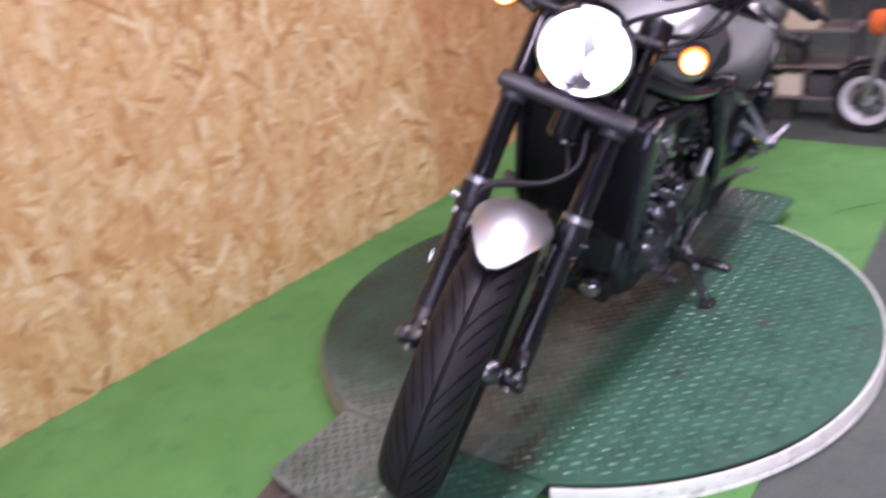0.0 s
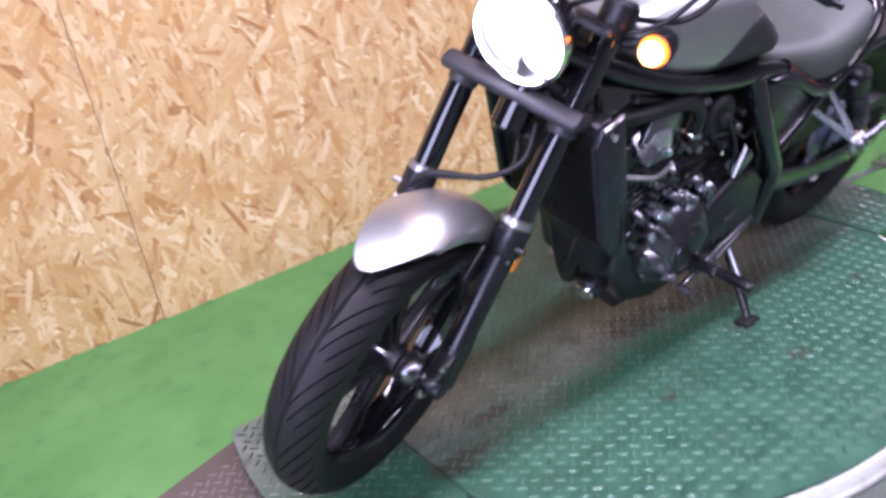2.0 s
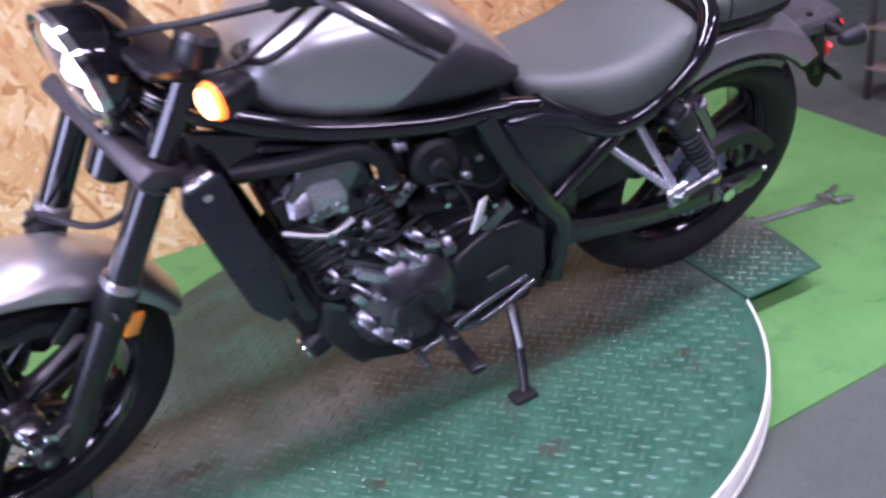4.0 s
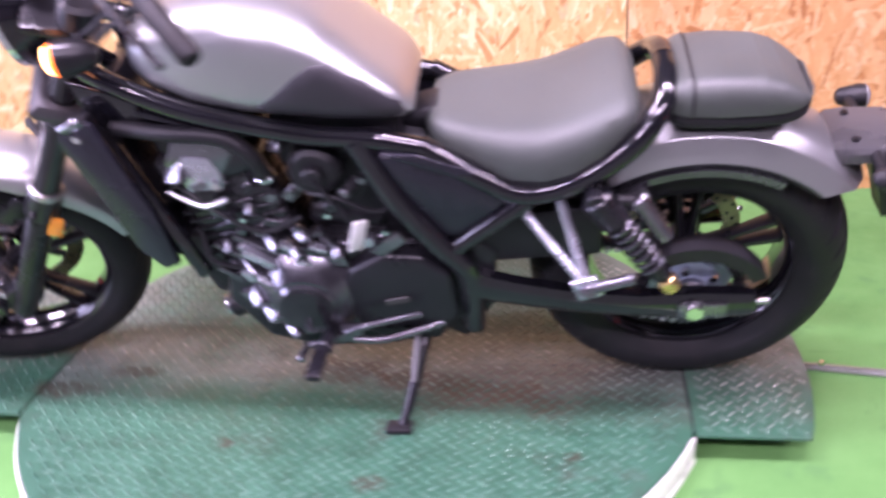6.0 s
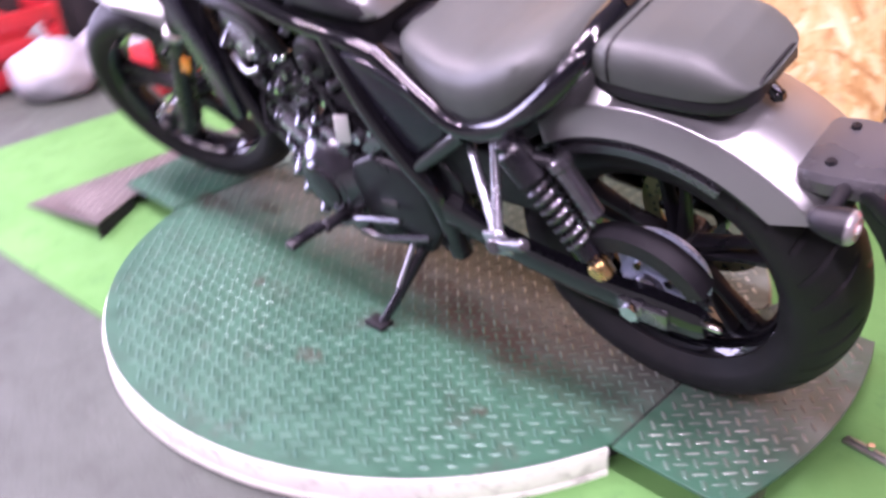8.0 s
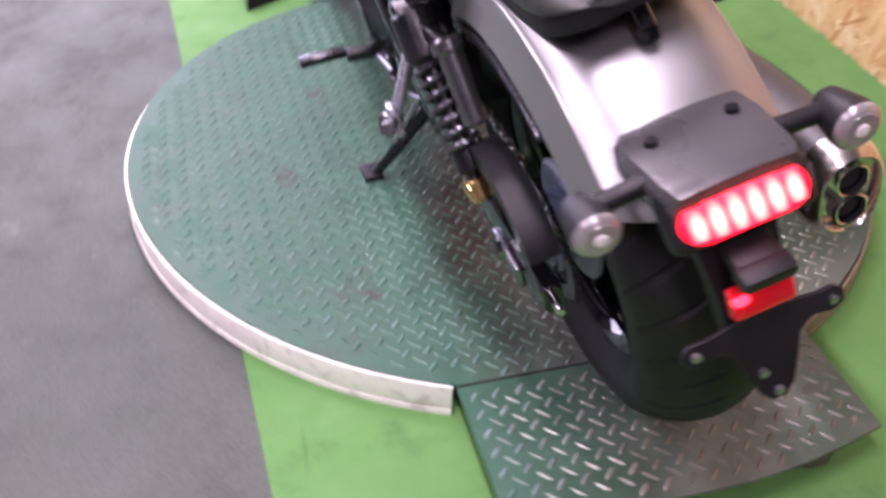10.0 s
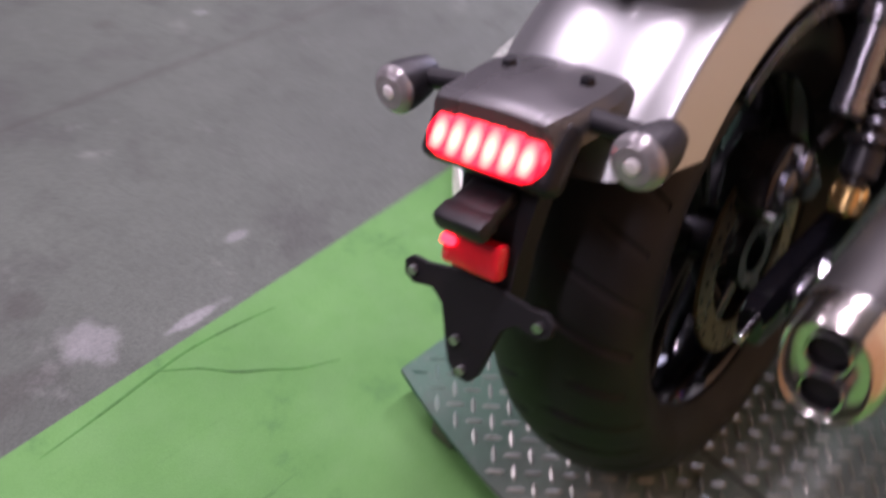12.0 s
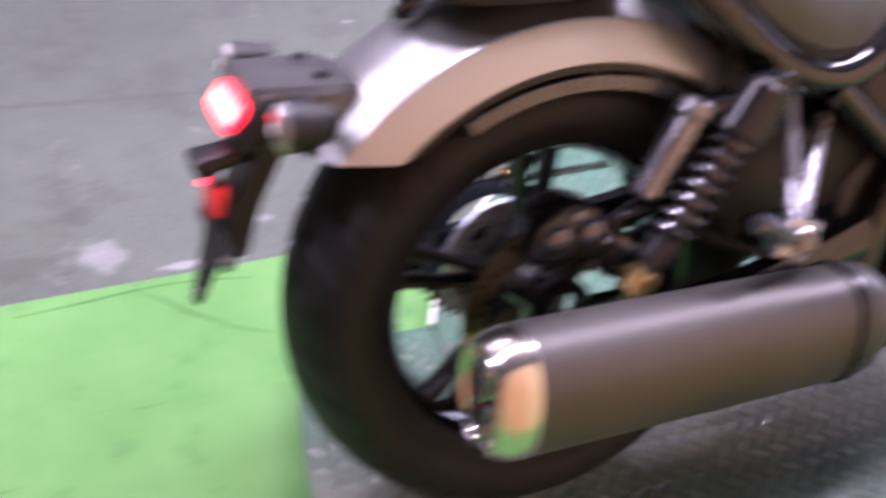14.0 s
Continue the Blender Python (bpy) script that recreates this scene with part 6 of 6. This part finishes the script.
small_engine = part("small_engine", join(box(0.26, 0.2, 0.17, 0.03, m=at(0.0, 0, 0.27)), rod((0.1, 0, 0.31), (0.25, 0, 0.33), 0.06)), ALLOY, mini, "grey alloy engine")
for k in range(7):
    part("engine_fin", rod((0.12 + 0.018 * k, 0, 0.31), (0.126 + 0.018 * k, 0, 0.31), 0.075), ALLOY, small_engine)
part("small_frame", join(tube([(0.33, 0, 0.68), (0.2, 0, 0.45), (0.0, 0, 0.4), (-0.3, 0, 0.47), (-0.5, 0, 0.56)], 0.03, 12, 5), tube([(-0.02, 0, 0.3), (-0.46, 0.1, 0.2)], 0.018), tube([(-0.02, 0, 0.3), (-0.46, -0.1, 0.2)], 0.018)), SATIN, mini)
part("small_bars", tube([(0.2, 0.33, 0.87), (0.27, 0.15, 0.88), (0.32, 0.0, 0.78), (0.27, -0.15, 0.88), (0.2, -0.33, 0.87)], 0.012, 10, 5), CHROME, mini)
part("small_headlight", rod((0.36, 0, 0.66), (0.47, 0, 0.65), 0.075, 24), ORANGE, mini)
part("small_tail_light", rod((-0.5, 0, 0.55), (-0.56, 0, 0.54), 0.035, 20), REDLENS, mini)
part("small_exhaust", tube([(0.2, -0.08, 0.3), (0.1, -0.13, 0.18), (-0.1, -0.15, 0.2), (-0.3, -0.16, 0.26), (-0.55, -0.16, 0.32)], [0.016, 0.016, 0.03, 0.04, 0.04], 14, 6), CHROME, mini)
part("small_stand", rod((-0.08, 0.08, 0.2), (-0.1, 0.22, 0.006), 0.01), SATIN, mini)

copy_thing(mini, at(-2.75, -0.7, -0.006, 0, 0, 95) @ Matrix.Scale(0.72, 4))

rack = thing("storage_rack", at(-2.09, -0.15, -0.006, 0, 0, 2) @ Matrix.Scale(0.42, 4), "small dark steel storage rack with board shelves", "rack")
for x in (-0.22, 0.22):
    for y in (-0.85, 0.85):
        part("upright", box(0.04, 0.04, 1.9, 0.004, m=at(x, y, 0.95)), DARKRACK, rack)
for z in (0.28, 0.62, 1.0, 1.45, 1.85):
    part("shelf", box(0.5, 1.76, 0.03, 0.004, m=at(0, 0, z)), SHELFWOOD, rack)
for y, z, mt, sx, sy, sz, nm, lb, ct in ((0.22, 0.296, CREAM, 0.3, 0.26, 0.23, "storage_box", "cream cardboard box on a dark shelf", "box"), (-0.2, 0.296, DARKRACK, 0.34, 0.3, 0.2, "storage_box", "dark box on a shelf", "box"),
                                      (0.55, 0.296, DARKWALL, 0.3, 0.25, 0.22, "storage_box", "dark box on a shelf", "box"), (0.1, 0.636, DARKRACK, 0.34, 0.5, 0.24, "storage_box", "dark box on a shelf", "box"), (-0.4, 0.636, REDPLASTIC, 0.3, 0.3, 0.2, "storage_box", "dull red box on a shelf", "box"), (0.3, 1.016, BEIGEBOX, 0.35, 0.4, 0.26, "storage_box", "beige cardboard box on a shelf", "box")):
    b = part(nm, join(box(sx, sy, sz, 0.006, m=at(0, 0, sz / 2)), box(sx + 0.012, sy + 0.012, 0.03, 0.004, m=at(0, 0, sz - 0.013))), mt)
    b.matrix_world = rack.matrix_world @ at(0.06, y, z)
    tagged(b, lb, ct, "boxes on the rack")
bin_ = part("grey_bin", skin([[Vector((x * w, y * w, z)) for x, y in ((0.2, 0.15), (-0.2, 0.15), (-0.2, -0.15), (0.2, -0.15))] for w, z in ((0.9, 0.0), (1.0, 0.19), (1.04, 0.195), (1.04, 0.205), (0.97, 0.205), (0.9, 0.06))]), EXHAUST)
bin_.matrix_world = at(-2.09, -0.14, -0.006, 0, 0, 92) @ Matrix.Scale(0.5, 4)
tagged(bin_, "low grey plastic bin under the rack", "bin")

# ---- things ahead: cupboard, bags, crates ----
cab = thing("dark_cabinet", at(3.0, -0.35, -0.006), "dark maroon steel cabinet with two doors", "cabinet")
part("body", box(0.5, 1.1, 1.25, 0.01, m=at(0, 0, 0.625)), DARKWALL, cab)
for s in (1, -1):
    d = part("door", box(0.02, 0.53, 1.15, 0.006, m=at(-0.262, 0.272 * s, 0.63)), DARKRACK, cab)
    part("handle", box(0.02, 0.015, 0.12, 0.004, m=at(-0.28, 0.06 * s, 0.65)), STEEL, d)
panel = thing("pale_panel", at(2.75, -1.35, -0.006, 0, 0, 8), "pale cream painted board standing on the floor", "board")
part("sheet", box(1.7, 0.03, 1.5, 0.004, m=at(0, 0, 0.75)), PALE, panel)
for x in (-0.8, 0.8):
    part("batten", box(0.04, 0.05, 1.5, 0.004, m=at(x, -0.04, 0.75)), SHELFWOOD, panel)


def crumpled(name, size, m, material, label, seed):
    """A slumped bag: a rounded heap with folds."""
    bm = bmesh.new()
    bmesh.ops.create_icosphere(bm, subdivisions=4, radius=1.0)
    for v in bm.verts:
        q = v.co.copy()
        f = 1 + 0.16 * noise.noise(q * 1.6 + Vector((seed, 0, 0))) + 0.08 * abs(noise.noise(q * 4.5 + Vector((0, seed, 0))))
        z = q.z * f
        v.co = Vector((q.x * f * size[0] * (1.1 - 0.25 * max(0, z)), q.y * f * size[1] * (1.1 - 0.25 * max(0, z)), max(0.0, (z + 0.8) * size[2] / 1.8)))
    ob = part(name, bm, material)
    ob.matrix_world = m
    top = size[2] * 0.98
    part("knot", tube([(0, 0, top - 0.03), (0.01, 0, top + 0.015), (0.035, 0.02, top + 0.05)], [0.05, 0.014, 0.035], 10, 4), material, ob, "gathered bag neck")
    return tagged(ob, label, "bag", "bags on the floor")


crumpled("plastic_bag", (0.17, 0.16, 0.22), at(2.26, -0.04, -0.006), BAGWHITE, "slumped white plastic bag on the floor", 1)
crumpled("plastic_bag", (0.2, 0.2, 0.24), at(2.35, -0.42, -0.006, 0, 0, 40), BAGWHITE, "slumped white plastic bag on the floor", 5)
crate = thing("red_crate", at(2.6, 0.1, -0.006, 0, 0, 6), "red plastic crate on the floor", "crate")
for s in (1, -1):
    for k in range(3):
        part("side_slat", box(0.36, 0.018, 0.07, 0.004, m=at(0, 0.27 * s, 0.06 + 0.11 * k)), REDPLASTIC, crate)
        part("end_slat", box(0.018, 0.5, 0.07, 0.004, m=at(0.18 * s, 0, 0.06 + 0.11 * k)), REDPLASTIC, crate)
    for q in (1, -1):
        part("corner_post", box(0.03, 0.03, 0.32, 0.004, m=at(0.18 * s, 0.262 * q, 0.16)), REDPLASTIC, crate)
part("bottom", box(0.36, 0.54, 0.015, 0.003, m=at(0, 0, 0.02)), REDPLASTIC, crate)
crumpled("plastic_bag", (0.14, 0.18, 0.3), at(2.6, 0.1, 0.025), REDPLASTIC, "red plastic bag stuffed in a crate", 9)

toolbox = thing("toolbox", at(2.0, -0.45, -0.006, 0, 0, 14), "low red toolbox with cream bands on the floor", "toolbox")
part("body", box(0.24, 0.42, 0.12, 0.012, m=at(0, 0, 0.06)), REDPLASTIC, toolbox)
part("lid", box(0.25, 0.43, 0.04, 0.012, m=at(0, 0, 0.14)), REDPLASTIC, toolbox)
for y in (-0.11, 0.11):
    part("band", box(0.262, 0.05, 0.03, 0.006, m=at(0, y, 0.1)), CREAM, toolbox, "cream latch band")
part("handle", tube([(0, -0.1, 0.155), (0, -0.08, 0.19), (0, 0.08, 0.19), (0, 0.1, 0.155)], 0.01, 10, 4), DARKRACK, toolbox)
crumpled("plastic_bag", (0.1, 0.12, 0.34), at(2.3, -0.66, -0.006, 0, 0, 70), VIOLET, "slumped violet plastic bag on the floor", 3)
